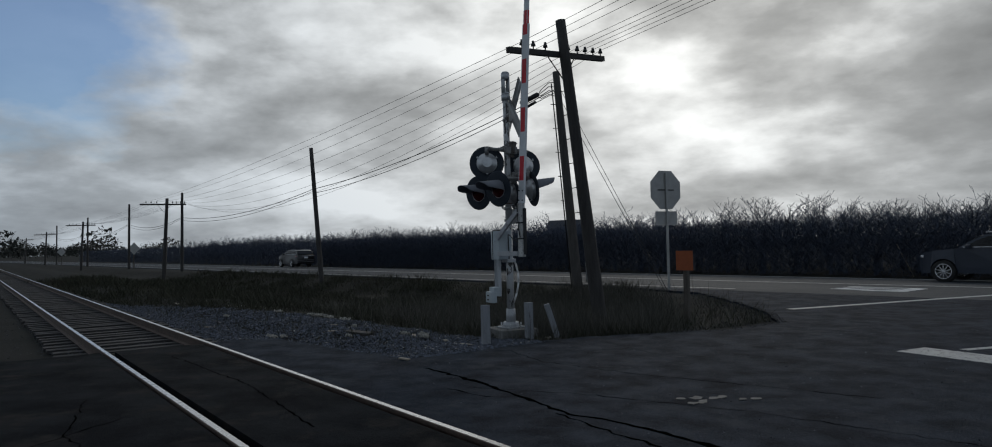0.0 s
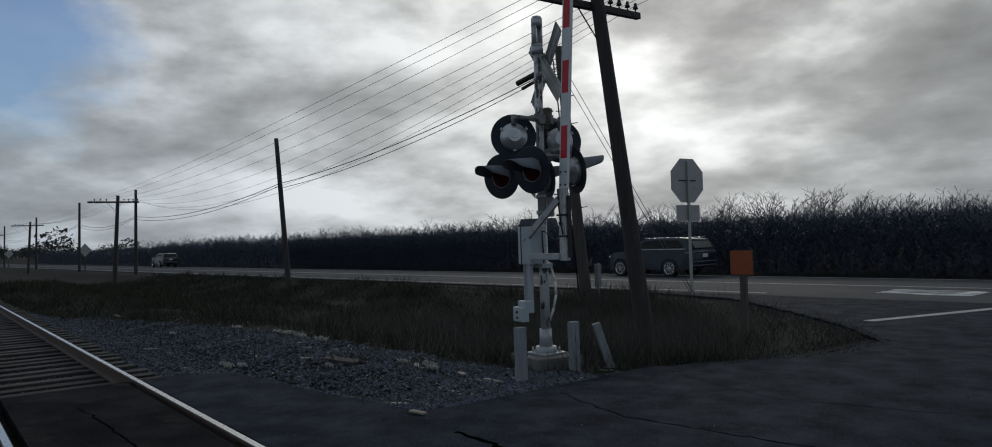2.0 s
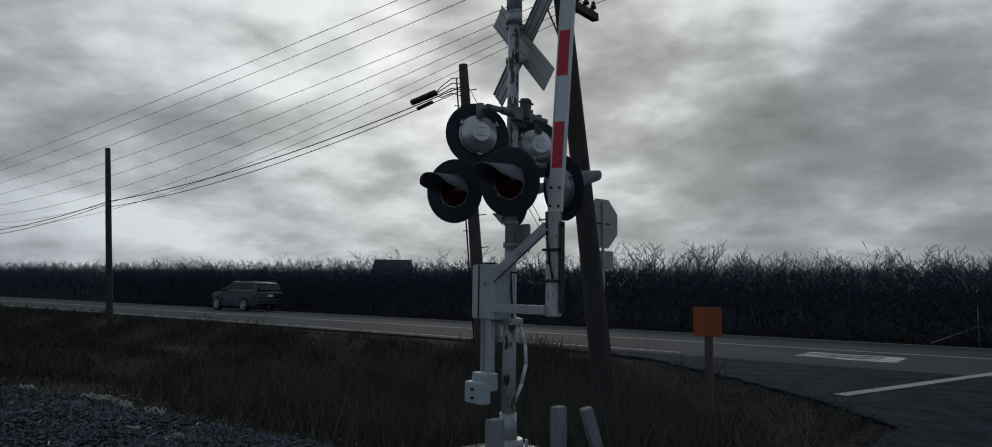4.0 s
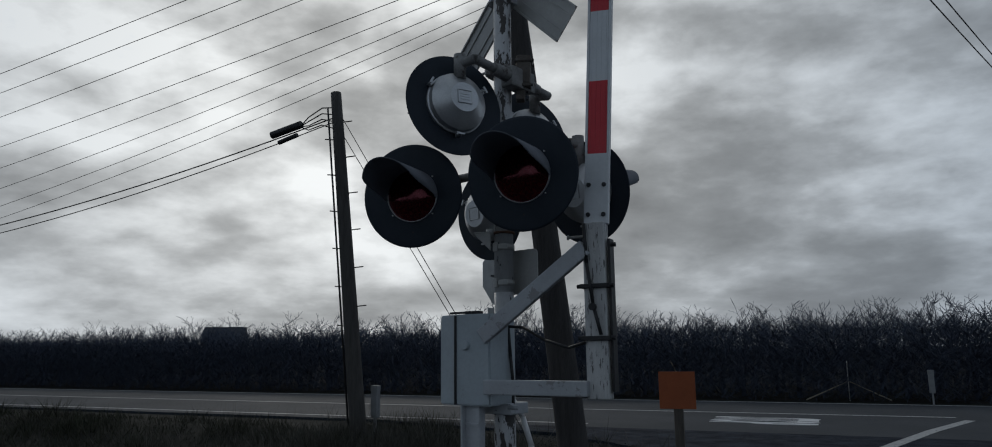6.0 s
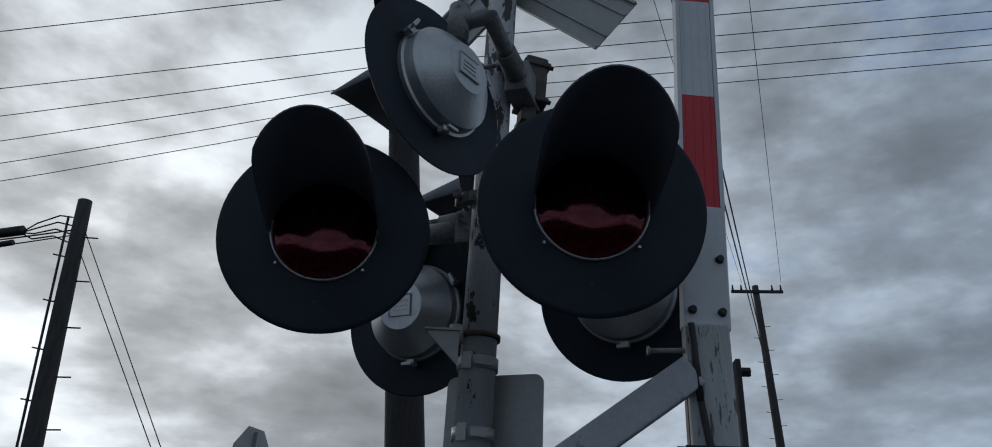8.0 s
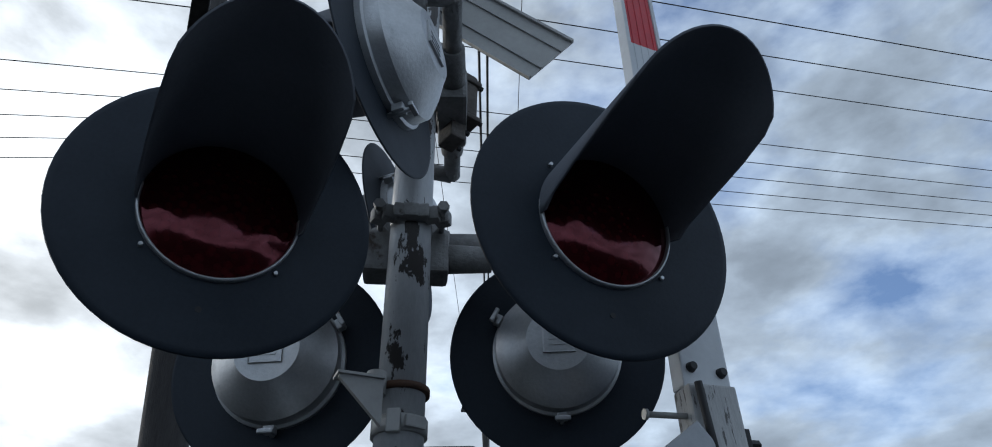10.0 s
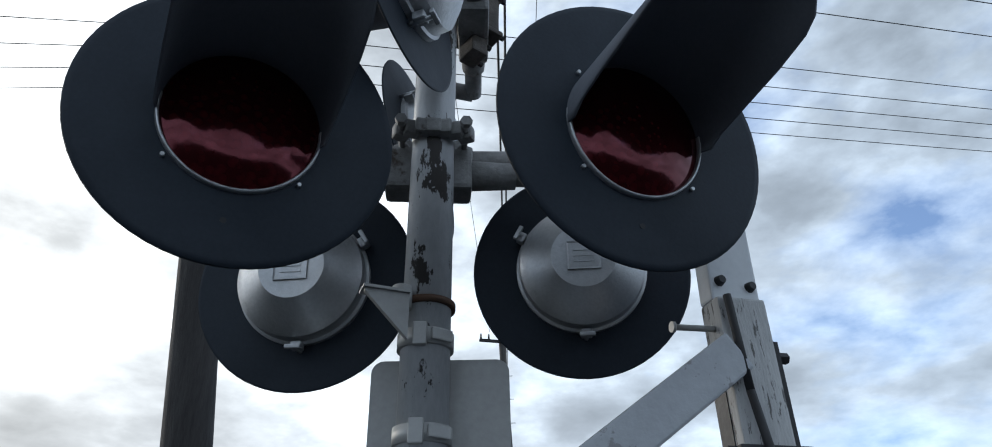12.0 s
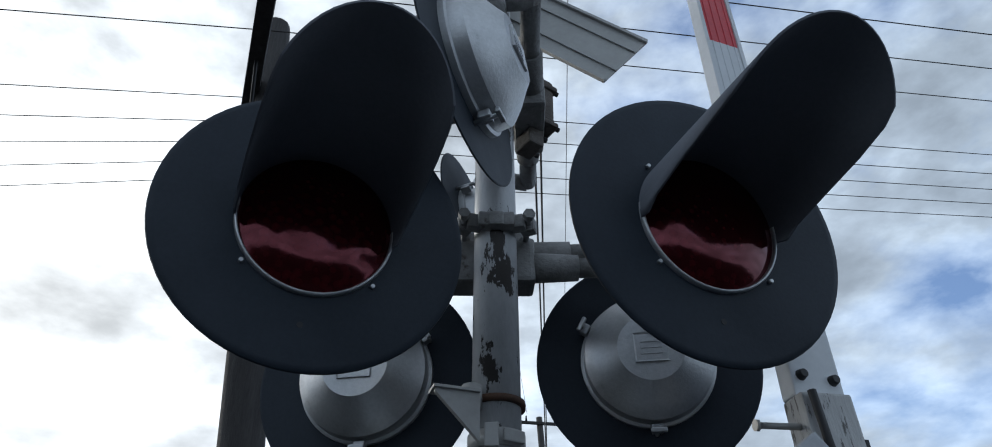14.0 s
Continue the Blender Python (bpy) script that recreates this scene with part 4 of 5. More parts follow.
# ---- poles ----
def timber_pole(bm, base, top, r0, r1, seg=14):
    base, top = Vector(base), Vector(top)
    rng = random.Random(int(abs(base.x) * 10))
    ring = None
    m, ln = frame_along(base, top)
    n = 8
    for k in range(n + 1):
        r = r0 + (r1 - r0) * k / n
        new_ring = [bm.verts.new(m @ Vector((r * math.cos(a) * (1 + rng.uniform(-0.03, 0.03)), r * math.sin(a) * (1 + rng.uniform(-0.03, 0.03)), ln * k / n))) for a in (2 * math.pi * i / seg for i in range(seg))]
        if ring:
            for i in range(seg):
                bm.faces.new((ring[i], ring[(i + 1) % seg], new_ring[(i + 1) % seg], new_ring[i])).smooth = True
        ring = new_ring
    bm.faces.new(ring)


INS = (0.13, 0.24, 0.36, 0.60, 0.70, 0.79, 0.88, 0.97)


def telegraph_pole(base, top, arm_l, arm_r, label):
    t = thing("telegraph_pole", base, label, "telegraph pole", "telegraph poles")
    b = Vector(base)
    bm = bmesh.new()
    timber_pole(bm, (0, 0, -0.4), Vector(top) - b, 0.145, 0.10)
    part("pole", bm, M_POLE, t)
    bm = bmesh.new()
    l, r = Vector(arm_l) - b, Vector(arm_r) - b
    m, ln = frame_along(l, r)
    add_box(bm, (0.10, 0.11, ln), m @ pose(0, 0, ln / 2), 0.006)
    part("crossarm", bm, M_POLE, t, "dark timber crossarm")
    at = l.lerp(r, 0.52)
    axis = (Vector(top) - b).normalized()
    for f0 in (0.38, 0.66):
        bm = bmesh.new()
        add_tube(bm, l.lerp(r, f0) - Vector((0, 0, 0.05)), at - axis * 0.55, 0.012, 0.012, 6)
        part("brace", bm, M_DARKMETAL, t)
    ends = []
    for f0 in INS:
        p = l.lerp(r, f0) + Vector((0, 0, 0.05))
        bm = bmesh.new()
        add_tube(bm, p, p + Vector((0, 0, 0.09)), 0.014, 0.012, 8)
        add_tube(bm, p + Vector((0, 0, 0.07)), p + Vector((0, 0, 0.12)), 0.05, 0.036, 12)
        add_tube(bm, p + Vector((0, 0, 0.12)), p + Vector((0, 0, 0.17)), 0.030, 0.026, 12)
        part("insulator", bm, M_GLASS_INS, t)
        ends.append(b + p + Vector((0, 0, 0.13)))
    return ends


ends0 = telegraph_pole((-0.46, 2.61, -0.35), (-1.12, 2.27, 5.97), (-0.90, 0.76, 5.12), (-1.45, 3.76, 5.46), "leaning tarred timber telegraph pole with a crossarm of insulators")
far_ends = []
for x, y in ((-45.0, 3.7), (-86.0, 3.2), (-128.0, 2.8), (-172.0, 2.5)):
    far_ends.append(telegraph_pole((x, y, -0.4), (x, y + 0.3, 5.3), (x, y - 1.45, 4.85), (x, y + 1.55, 4.9), "tarred timber telegraph pole with a crossarm of insulators"))
SAGS = (0.30, 0.40, 0.64, 0.76, 1.08, 1.42, 1.70, 1.85)
for i in range(len(INS)):
    a = ends0[i]
    ws = [sag_wire("telegraph_wire", a, far_ends[0][i], SAGS[i], 0.005, M_COPPER)]
    for p, q in zip(far_ends, far_ends[1:]):
        ws.append(sag_wire("telegraph_wire", p[i], q[i], 0.4, 0.006, M_COPPER, 8))
    ws.append(sag_wire("telegraph_wire", a, a + Vector((45, 0.3, 4.4)), 0.2, 0.005, M_COPPER))
    for w in ws:
        tagged(w, "thin dark telegraph wire strung between poles", "wire", "telegraph wires")


def utility_pole(base, top, label, r0=0.15, r1=0.105, mat=None, steps=False):
    t = thing("utility_pole", base, label, "utility pole", "utility poles")
    b = Vector(base)
    bm = bmesh.new()
    tp = Vector(top) - b
    timber_pole(bm, (0, 0, -0.4), tp, r0, r1)
    part("pole", bm, mat or M_POLE_GREY, t)
    if steps:
        for k in range(12):
            p = tp * (0.30 + 0.055 * k)
            s = 1 if k % 2 else -1
            bm = bmesh.new()
            add_tube(bm, p, p + Vector((0.29 * s, 0.12 * s, 0.03)), 0.013, 0.013, 6)
            part("pole_step", bm, M_DARKMETAL, t)
        bm = bmesh.new()
        add_tube(bm, Vector((-0.21, -0.12, 0.2)), tp * 0.95 + Vector((-0.17, -0.10, 0)), 0.02, 0.02, 8)
        part("riser_cable", bm, M_WIRE, t, "black riser cable")
    return t


P2_BASE, P2_TOP = (-7.31, 8.24, -0.15), (-8.24, 8.32, 7.13)
p2 = utility_pole(P2_BASE, P2_TOP, "grey timber utility pole with step pegs and a cable splice", 0.17, 0.115, M_POLE_GREY, True)
P3_TOP = (-25.5, 6.78, 6.63)
utility_pole((-24.5, 6.85, -0.3), P3_TOP, "thin dark timber utility pole beside the highway", 0.13, 0.095, M_POLE)
chain = [(-52.5, 6.6, 6.3), (-70.0, 5.6, 6.4), (-98.0, 5.3, 6.3), (-130.0, 4.6, 6.4)]
for x, y, z in chain:
    utility_pole((x, y, -0.3), (x, y + 0.1, z), "thin dark timber utility pole beside the highway", 0.13, 0.095, M_POLE)
cable_pts = [Vector(P2_TOP) - Vector((0, 0, 0.55)), Vector(P3_TOP) - Vector((-0.25, 0, 2.1))] + [Vector(c) - Vector((0, 0, 2.0)) for c in chain]
for k, (a, b) in enumerate(zip(cable_pts, cable_pts[1:])):
    tagged(sag_wire("cable", a, b, 0.35 if k == 0 else 0.55, 0.016, M_WIRE), "thick black telephone cable strung between poles", "cable", "telephone cables")
    tagged(sag_wire("cable", a - Vector((0, 0, 0.10)), b - Vector((0, 0, 0.22)), 0.40 if k == 0 else 0.6, 0.013, M_WIRE), "black telephone cable strung between poles", "cable", "telephone cables")


# ---- signs ----
def build_stop_sign():
    t = thing("stop_sign", (-4.96, 9.75, -0.05), "grey back of an octagonal stop sign on a steel post", "stop sign", turn=-8)
    bm = bmesh.new()
    add_box(bm, (0.06, 0.06, 3.6), pose(0, 0, 1.80), 0.006)
    part("sign_post", bm, M_SIGN_BACK, t)
    bm = bmesh.new()
    oct_pts = [(0.63 * math.cos(radians(22.5 + 45 * k)), 0.63 * math.sin(radians(22.5 + 45 * k))) for k in range(8)]
    add_prism(bm, oct_pts, -0.002, 0.002, pose(-0.03, 0, 3.08, 90, 0, 90))
    part("sign_panel", bm, M_SIGN_BACK, t, "bare aluminium back of the panel")
    bm = bmesh.new()
    add_prism(bm, [(x * 0.985, y * 0.985) for x, y in oct_pts], -0.001, 0.001, pose(-0.0345, 0, 3.08, 90, 0, 90))
    part("sign_face", bm, M_SIGN_RED, t, "red face")
    bm = bmesh.new()
    add_box(bm, (0.004, 0.85, 0.42), pose(-0.03, 0, 2.22))
    part("lower_plaque", bm, M_SIGN_BACK, t, "bare aluminium plaque")
    bm = bmesh.new()
    add_box(bm, (0.02, 0.62, 0.03), pose(-0.02, 0, 3.08))
    part("cross_strap", bm, M_DARKMETAL, t)


build_stop_sign()


def build_orange_marker():
    t = thing("marker_sign", (-0.20, 4.72, -0.42), "square orange marker sign on a dark timber post", "marker sign", turn=8)
    bm = bmesh.new()
    add_box(bm, (0.10, 0.10, 1.75), pose(0, 0.06, 0.6), 0.008)
    part("post", bm, M_POST, t)
    bm = bmesh.new()
    add_box(bm, (0.40, 0.006, 0.41), pose(0, 0, 1.49), 0.002)
    part("panel", bm, M_ORANGE, t, "orange sheet panel")


build_orange_marker()


# ---- the tall pole across the highway ----
def build_tall_pole():
    t = thing("power_pole", (8.25, 27.6, -0.05), "tall grey timber power pole with a short crossarm", "power pole")
    bm = bmesh.new()
    timber_pole(bm, (0, 0, -0.3), (-0.55, 0, 13.3), 0.20, 0.13)
    part("pole", bm, M_POLE_GREY, t)
    bm = bmesh.new()
    add_box(bm, (2.1, 0.10, 0.12), pose(-0.52, -0.12, 13.0), 0.008)
    part("crossarm", bm, M_POLE, t)
    for x in (-1.5, -1.15, 0.1, 0.45):
        bm = bmesh.new()
        add_tube(bm, (x, -0.12, 13.06), (x, -0.12, 13.3), 0.05, 0.03, 10)
        part("insulator", bm, M_GLASS_INS, t)
    # thin wires from the crossarm, two thick cables from lower down
    for x, bx in ((-1.15, -10.4), (0.45, -7.2)):
        tagged(sag_wire("power_line", (8.3 + x, 27.5, 13.35), (bx, -30.0, 15.9), 0.84, 0.008, M_WIRE), "thin black power line over the side road", "power line", "power lines")
    for dz in (0.0, 0.35):
        tagged(sag_wire("power_line", (7.87, 27.6, 9.3 + dz), (-8.1 + 0.6 * dz, -30.0, 5.2 + 0.5 * dz), 0.51, 0.014, M_WIRE), "thick black cable over the side road", "power line", "power lines")
    for k in range(16):
        z = 4.0 + 0.5 * k
        bm = bmesh.new()
        side = 1 if k % 2 else -1
        add_tube(bm, (-0.55 * z / 13.3, 0, z), (-0.55 * z / 13.3 + 0.36 * side, 0, z + 0.03), 0.012, 0.012, 6)
        part("pole_step", bm, M_DARKMETAL, t)


build_tall_pole()


# ---- cars ----
def car(name, label, paint, length=4.62, width=1.88, height=1.67):
    t = thing(name, (0, 0, 0), label, "car")
    hl, hw = length / 2, width / 2
    front, rear = -hl + 0.84, hl - 1.16

    def arch(cx, r=0.43):
        return [(cx + r * math.cos(radians(a)), 0.375 + r * math.sin(radians(a))) for a in range(-8, 189, 14)]

    # side outline, nose towards -x: grille, bonnet, belt, tail, then back along the sill over both wheel arches
    prof = [(-hl + 0.12, 0.30), (-hl + 0.02, 0.42), (-hl, 0.62), (-hl + 0.03, 0.88), (-hl + 0.14, 1.00), (-hl + 0.5, 1.07), (-hl + 1.15, 1.13), (-hl + 1.4, 1.17), (hl - 0.25, 1.20), (hl - 0.05, 1.17), (hl, 1.0), (hl - 0.01, 0.62), (hl - 0.06, 0.42), (hl - 0.15, 0.34)]
    prof = prof + arch(rear) + arch(front)
    bm = bmesh.new()

    def shell(pts, width_at):
        rings = [[bm.verts.new((x, s * width_at(x, z), z)) for x, z in pts] for s in (-1, 1)]
        n = len(pts)
        sides = [bm.faces.new(rings[0]), bm.faces.new(rings[1][::-1])]
        for i in range(n):
            bm.faces.new((rings[0][i], rings[1][i], rings[1][(i + 1) % n], rings[0][(i + 1) % n])).smooth = True
        bmesh.ops.triangulate(bm, faces=sides)

    shell(prof, lambda x, z: hw * (1 - 0.06 * smooth_step(0.85, 1.2, z) - 0.04 * smooth_step(0.55, 0.3, z)) * (1 - (0.24 if x < 0 else 0.10) * smooth_step(hl - 0.75, hl, abs(x)) ** 1.5))
    bmesh.ops.recalc_face_normals(bm, faces=bm.faces[:])
    part("body", bm, paint, t)
    bm = bmesh.new()
    cab = [(-hl + 1.22, 1.12), (-hl + 1.62, 1.38), (-hl + 2.02, height - 0.09), (-hl + 2.35, height - 0.03), (-hl + 2.9, height), (hl - 1.1, height - 0.01), (hl - 0.55, height - 0.05), (hl - 0.22, height - 0.11), (hl - 0.26, height - 0.16), (hl - 0.04, 1.18)]
    shell(cab, lambda x, z: hw * (0.935 - 0.20 * (z - 1.12) / (height - 1.12)) * (1 - 0.05 * smooth_step(hl - 0.6, hl, x)))
    bmesh.ops.recalc_face_normals(bm, faces=bm.faces[:])
    part("cabin", bm, paint, t)
    for z, w in ((0.66, 0.05), (0.50, 0.04)):
        bm = bmesh.new()
        add_box(bm, (0.03, hw * 1.7, w), pose(hl - 0.012, 0, z), 0.008)
        part("bumper_strip", bm, M_DULL, t, "dull grey bumper strip")
    # side glass, windscreen and rear window, set a little proud
    for s in (-1, 1):
        bm = bmesh.new()
        g = [(-hl + 1.52, 1.21), (-hl + 1.80, 1.40), (-hl + 2.16, height - 0.13), (-hl + 2.6, height - 0.09), (hl - 0.80, height - 0.11), (hl - 0.48, 1.24)]
        yy = lambda z: s * (hw * (0.935 - 0.20 * (z - 1.12) / (height - 1.12)) + 0.008)
        bm.faces.new([bm.verts.new((x, yy(z), z)) for x, z in g])
        bmesh.ops.solidify(bm, geom=bm.faces[:], thickness=0.006)
        part("side_glass", bm, M_CARGLASS, t)
        bm = bmesh.new()
        add_box(bm, (2.85, 0.012, 0.028), pose(-hl + 2.85, s * (hw * 0.925 + 0.008), 1.185), 0.004)
        part("window_trim", bm, M_CHROME, t, "bright window trim")
        bm = bmesh.new()
        add_box(bm, (2.1, 0.035, 0.03), pose(-hl + 3.1, s * hw * 0.70, height - 0.005), 0.008)
        part("roof_rail", bm, M_CHROME, t, "bright roof rail")
        bm = bmesh.new()
        add_box(bm, (0.14, 0.20, 0.13), pose(-hl + 1.62, s * (hw + 0.03), 1.20), 0.03)
        part("mirror", bm, paint, t)
        bm = bmesh.new()
        add_box(bm, (0.10, 0.42, 0.10), pose(-hl + 0.14, s * (hw - 0.36), 0.88), 0.02)
        part("headlight", bm, M_CHROME, t, "clear headlight")
        bm = bmesh.new()
        add_box(bm, (0.30, 0.05, 0.075), pose(hl - 0.20, s * (hw * 0.955), 1.03), 0.015)
        part("tail_lamp", bm, M_TAIL, t, "red tail lamp")
    bm = bmesh.new()
    add_box(bm, (0.02, hw * 1.42, 0.34), pose(hl - 0.135, 0, 1.36, 0, -31, 0), 0.006)
    part("rear_window", bm, M_CARGLASS, t)
    bm = bmesh.new()
    add_box(bm, (0.02, hw * 1.5, 0.62), pose(-hl + 1.655, 0, 1.395, 0, 57, 0), 0.006)
    part("windscreen", bm, M_CARGLASS, t)
    bm = bmesh.new()
    add_box(bm, (0.03, hw * 1.75, 0.07), pose(hl - 0.02, 0, 1.03), 0.01)
    part("tail_bar", bm, M_CHROME, t, "bright bar across the tail")
    bm = bmesh.new()
    add_box(bm, (0.015, 0.36, 0.15), pose(hl + 0.012, 0, 0.90), 0.003)
    part("plate", bm, M_WHITE, t, "white plate")
    wheels = []
    for x in (-hl + 0.84, hl - 1.16):
        for s in (-1, 1):
            w = wheel(t, (x, s * (hw - 0.11), 0.375), s)
            wheels.append((w, x, s))
    return t, wheels


def wheel(parent, at, s):
    bm = bmesh.new()
    m = pose(0, 0, 0, 0, 0, 90)
    add_lathe(bm, [(-0.12, 0.25), (-0.125, 0.35), (-0.10, 0.375), (0.10, 0.375), (0.125, 0.35), (0.12, 0.25), (-0.12, 0.25)], m, 36)
    w = part("wheel", bm, M_TYRE, parent, "black tyre")
    w.matrix_basis = pose(*at)
    bm = bmesh.new()
    add_lathe(bm, [(0.10 * s, 0.262), (0.122 * s, 0.258), (0.122 * s, 0.238), (0.06 * s, 0.232)], m, 36)
    add_lathe(bm, [(0.115 * s, 0.0), (0.115 * s, 0.05), (0.06 * s, 0.06)], m, 16)
    for k in range(10):
        add_box(bm, (0.028, 0.02, 0.2), Matrix.Rotation(radians(36 * k), 4, "Y") @ pose(0, 0.108 * s, 0.145))
    part("rim", bm, M_CHROME, w, "bright ten-spoke rim")
    return w


suv, suv_wheels = car("suv", "dark blue sport utility car driving along the highway", M_CAR)
car2, car2_wheels = car("hatchback", "black car driving away along the highway", M_CAR_B, 4.5, 1.85, 1.6)


# ---- orchard ----
def grow(rng, height):
    """Segments (p0, p1, r0, r1, level) of one bare pruned orchard tree: a short trunk, spreading limbs, tangled upright twigs."""
    segs = []
    trunk_top = Vector((rng.uniform(-0.05, 0.05), rng.uniform(-0.05, 0.05), 0.7))
    segs.append((Vector((0, 0, -0.1)), trunk_top, 0.09, 0.075, 0))

    def branch(p, d, ln, r, level):
        steps = 3 if level < 3 else 2
        for k in range(steps):
            bend = 0.24 if level < 3 else 0.42
            d = (d + Vector((rng.uniform(-bend, bend), rng.uniform(-bend, bend), rng.uniform(-0.08, 0.16)))).normalized()
            q = p + d * ln / steps
            segs.append((p, q, r, r * 0.8, level))
            p, r = q, r * 0.8
            if level < 4:
                for _ in range(2 if level > 1 else 1):
                    if rng.random() < 0.86:
                        side = Vector((rng.uniform(-1, 1), rng.uniform(-1, 1), rng.uniform(-0.05, 0.9))).normalized()
                        branch(p, (d * 0.55 + side * 0.9).normalized(), ln * rng.uniform(0.40, 0.62), r * 0.62, level + 1)
    for k in range(6):
        a = 2 * math.pi * (k + rng.uniform(-0.3, 0.3)) / 6
        branch(trunk_top, Vector((math.cos(a) * 0.95, math.sin(a) * 0.95, 1.0)).normalized(), 1.6, 0.040, 1)
    heights = sorted(s[1].z for s in segs)
    k = height / heights[int(len(heights) * 0.995)]
    return [(a * k, b * k, r0, r1, lv) for a, b, r0, r1, lv in segs]


def prisms(segs, keep):
    verts, faces = [], []
    for a, b, r0, r1, lv in segs:
        if not keep(lv):
            continue
        m, ln = frame_along(a, b)
        n = 6 if lv == 0 else 3
        base = len(verts)
        r0, r1 = max(r0, 0.007), max(r1, 0.006)
        for z, r in ((0, r0), (ln, r1)):
            verts += [m @ Vector((r * math.cos(2 * math.pi * i / n), r * math.sin(2 * math.pi * i / n), z)) for i in range(n)]
        faces += [(base + i, base + (i + 1) % n, base + n + (i + 1) % n, base + n + i) for i in range(n)]
    return verts, faces


def build_orchard():
    rng = random.Random(21)
    kinds = []
    for k in range(5):
        segs = grow(rng, 3.42)
        t = thing("orchard_tree", (0, 0, 0), "bare winter orchard tree in a dense row", "tree", "orchard trees")
        for nm, keep in (("trunk", lambda lv: lv == 0), ("crown", lambda lv: lv > 0)):
            me = bpy.data.meshes.new(nm)
            v, f = prisms(segs, keep)
            me.from_pydata(v, [], f)
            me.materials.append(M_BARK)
            ob = new(nm, me)
            ob.parent = t
        kinds.append(t)
    first = set()
    for row in range(4):
        y0 = 25.6 + 2.6 * row
        x = -112.0 - rng.uniform(0, 2)
        while x < 18:
            k = rng.randrange(len(kinds))
            sc = rng.choice((0.88, 0.94, 0.97, 1.0, 1.03, 1.08, 1.14 if row < 1 else 1.0))
            yy = y0 + HWY_SLOPE * x + rng.uniform(-0.3, 0.3)
            m = pose(x, yy, -0.27, 0, 0, rng.uniform(0, 360)) @ Matrix.Diagonal((sc * 1.08, sc * 1.08, sc, 1))
            if k not in first:
                kinds[k].matrix_basis = m
                first.add(k)
            else:
                o = copy_thing(kinds[k], Matrix.Identity(4))
                o.matrix_basis = m
            x += 1.9 + rng.uniform(-0.25, 0.25)


build_orchard()


def slivers(name, mat, n, place, label, category):
    """Many thin three-sided stalks in one mesh. place(i) gives a foot, a tip and a width."""
    verts, faces = [], []
    for i in range(n):
        p, q, w = place(i)
        d = Vector((-(q.y - p.y), q.x - p.x, 0))
        d = d.normalized() if d.length > 1e-4 else Vector((1, 0, 0))
        a = random_turn(i)
        side = Vector((d.x * math.cos(a) - d.y * math.sin(a), d.x * math.sin(a) + d.y * math.cos(a), 0)) * w / 2
        mid = p.lerp(q, 0.55) + Vector((side.y, -side.x, 0)) * 1.5
        k = len(verts)
        verts += [p - side, p + side, mid + side * 0.7, mid - side * 0.7, q]
        faces += [(k, k + 1, k + 2, k + 3), (k + 3, k + 2, k + 4)]
    me = bpy.data.meshes.new(name)
    me.from_pydata(verts, [], faces)
    me.materials.append(mat)
    return tagged(new(name, me), label, category, kind="stuff")


def random_turn(i):
    return (i * 2.399963) % 6.283


def build_brush():
    """The deep, interlaced lower branches of the many rows behind."""
    rng = random.Random(77)

    def place(i):
        x = rng.uniform(-60, 14) if rng.random() < 0.66 else rng.uniform(-190, -60)
        y = 23.9 + rng.random() ** 2.0 * 14 + HWY_SLOPE * x
        z = -0.25 + 2.5 * rng.random() ** 0.9
        ln = rng.uniform(0.3, 0.7)
        d = Vector((rng.uniform(-1, 1), rng.uniform(-1, 1), rng.uniform(-0.5, 0.9))).normalized() * ln
        p = Vector((x, y, z))
        return p, p + d, rng.uniform(0.014, 0.048)

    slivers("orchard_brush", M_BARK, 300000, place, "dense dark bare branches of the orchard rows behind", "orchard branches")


build_brush()


# ---- verge: grass, weeds, gravel, litter ----
def gravel_back(x):
    """The line across the verge where the gravel gives way to grass."""
    return (-0.5 if x > -3 else -0.5 + 0.19 * (x + 3)) + 0.3 * noise.noise(Vector((x * 0.8, 0, 3)))


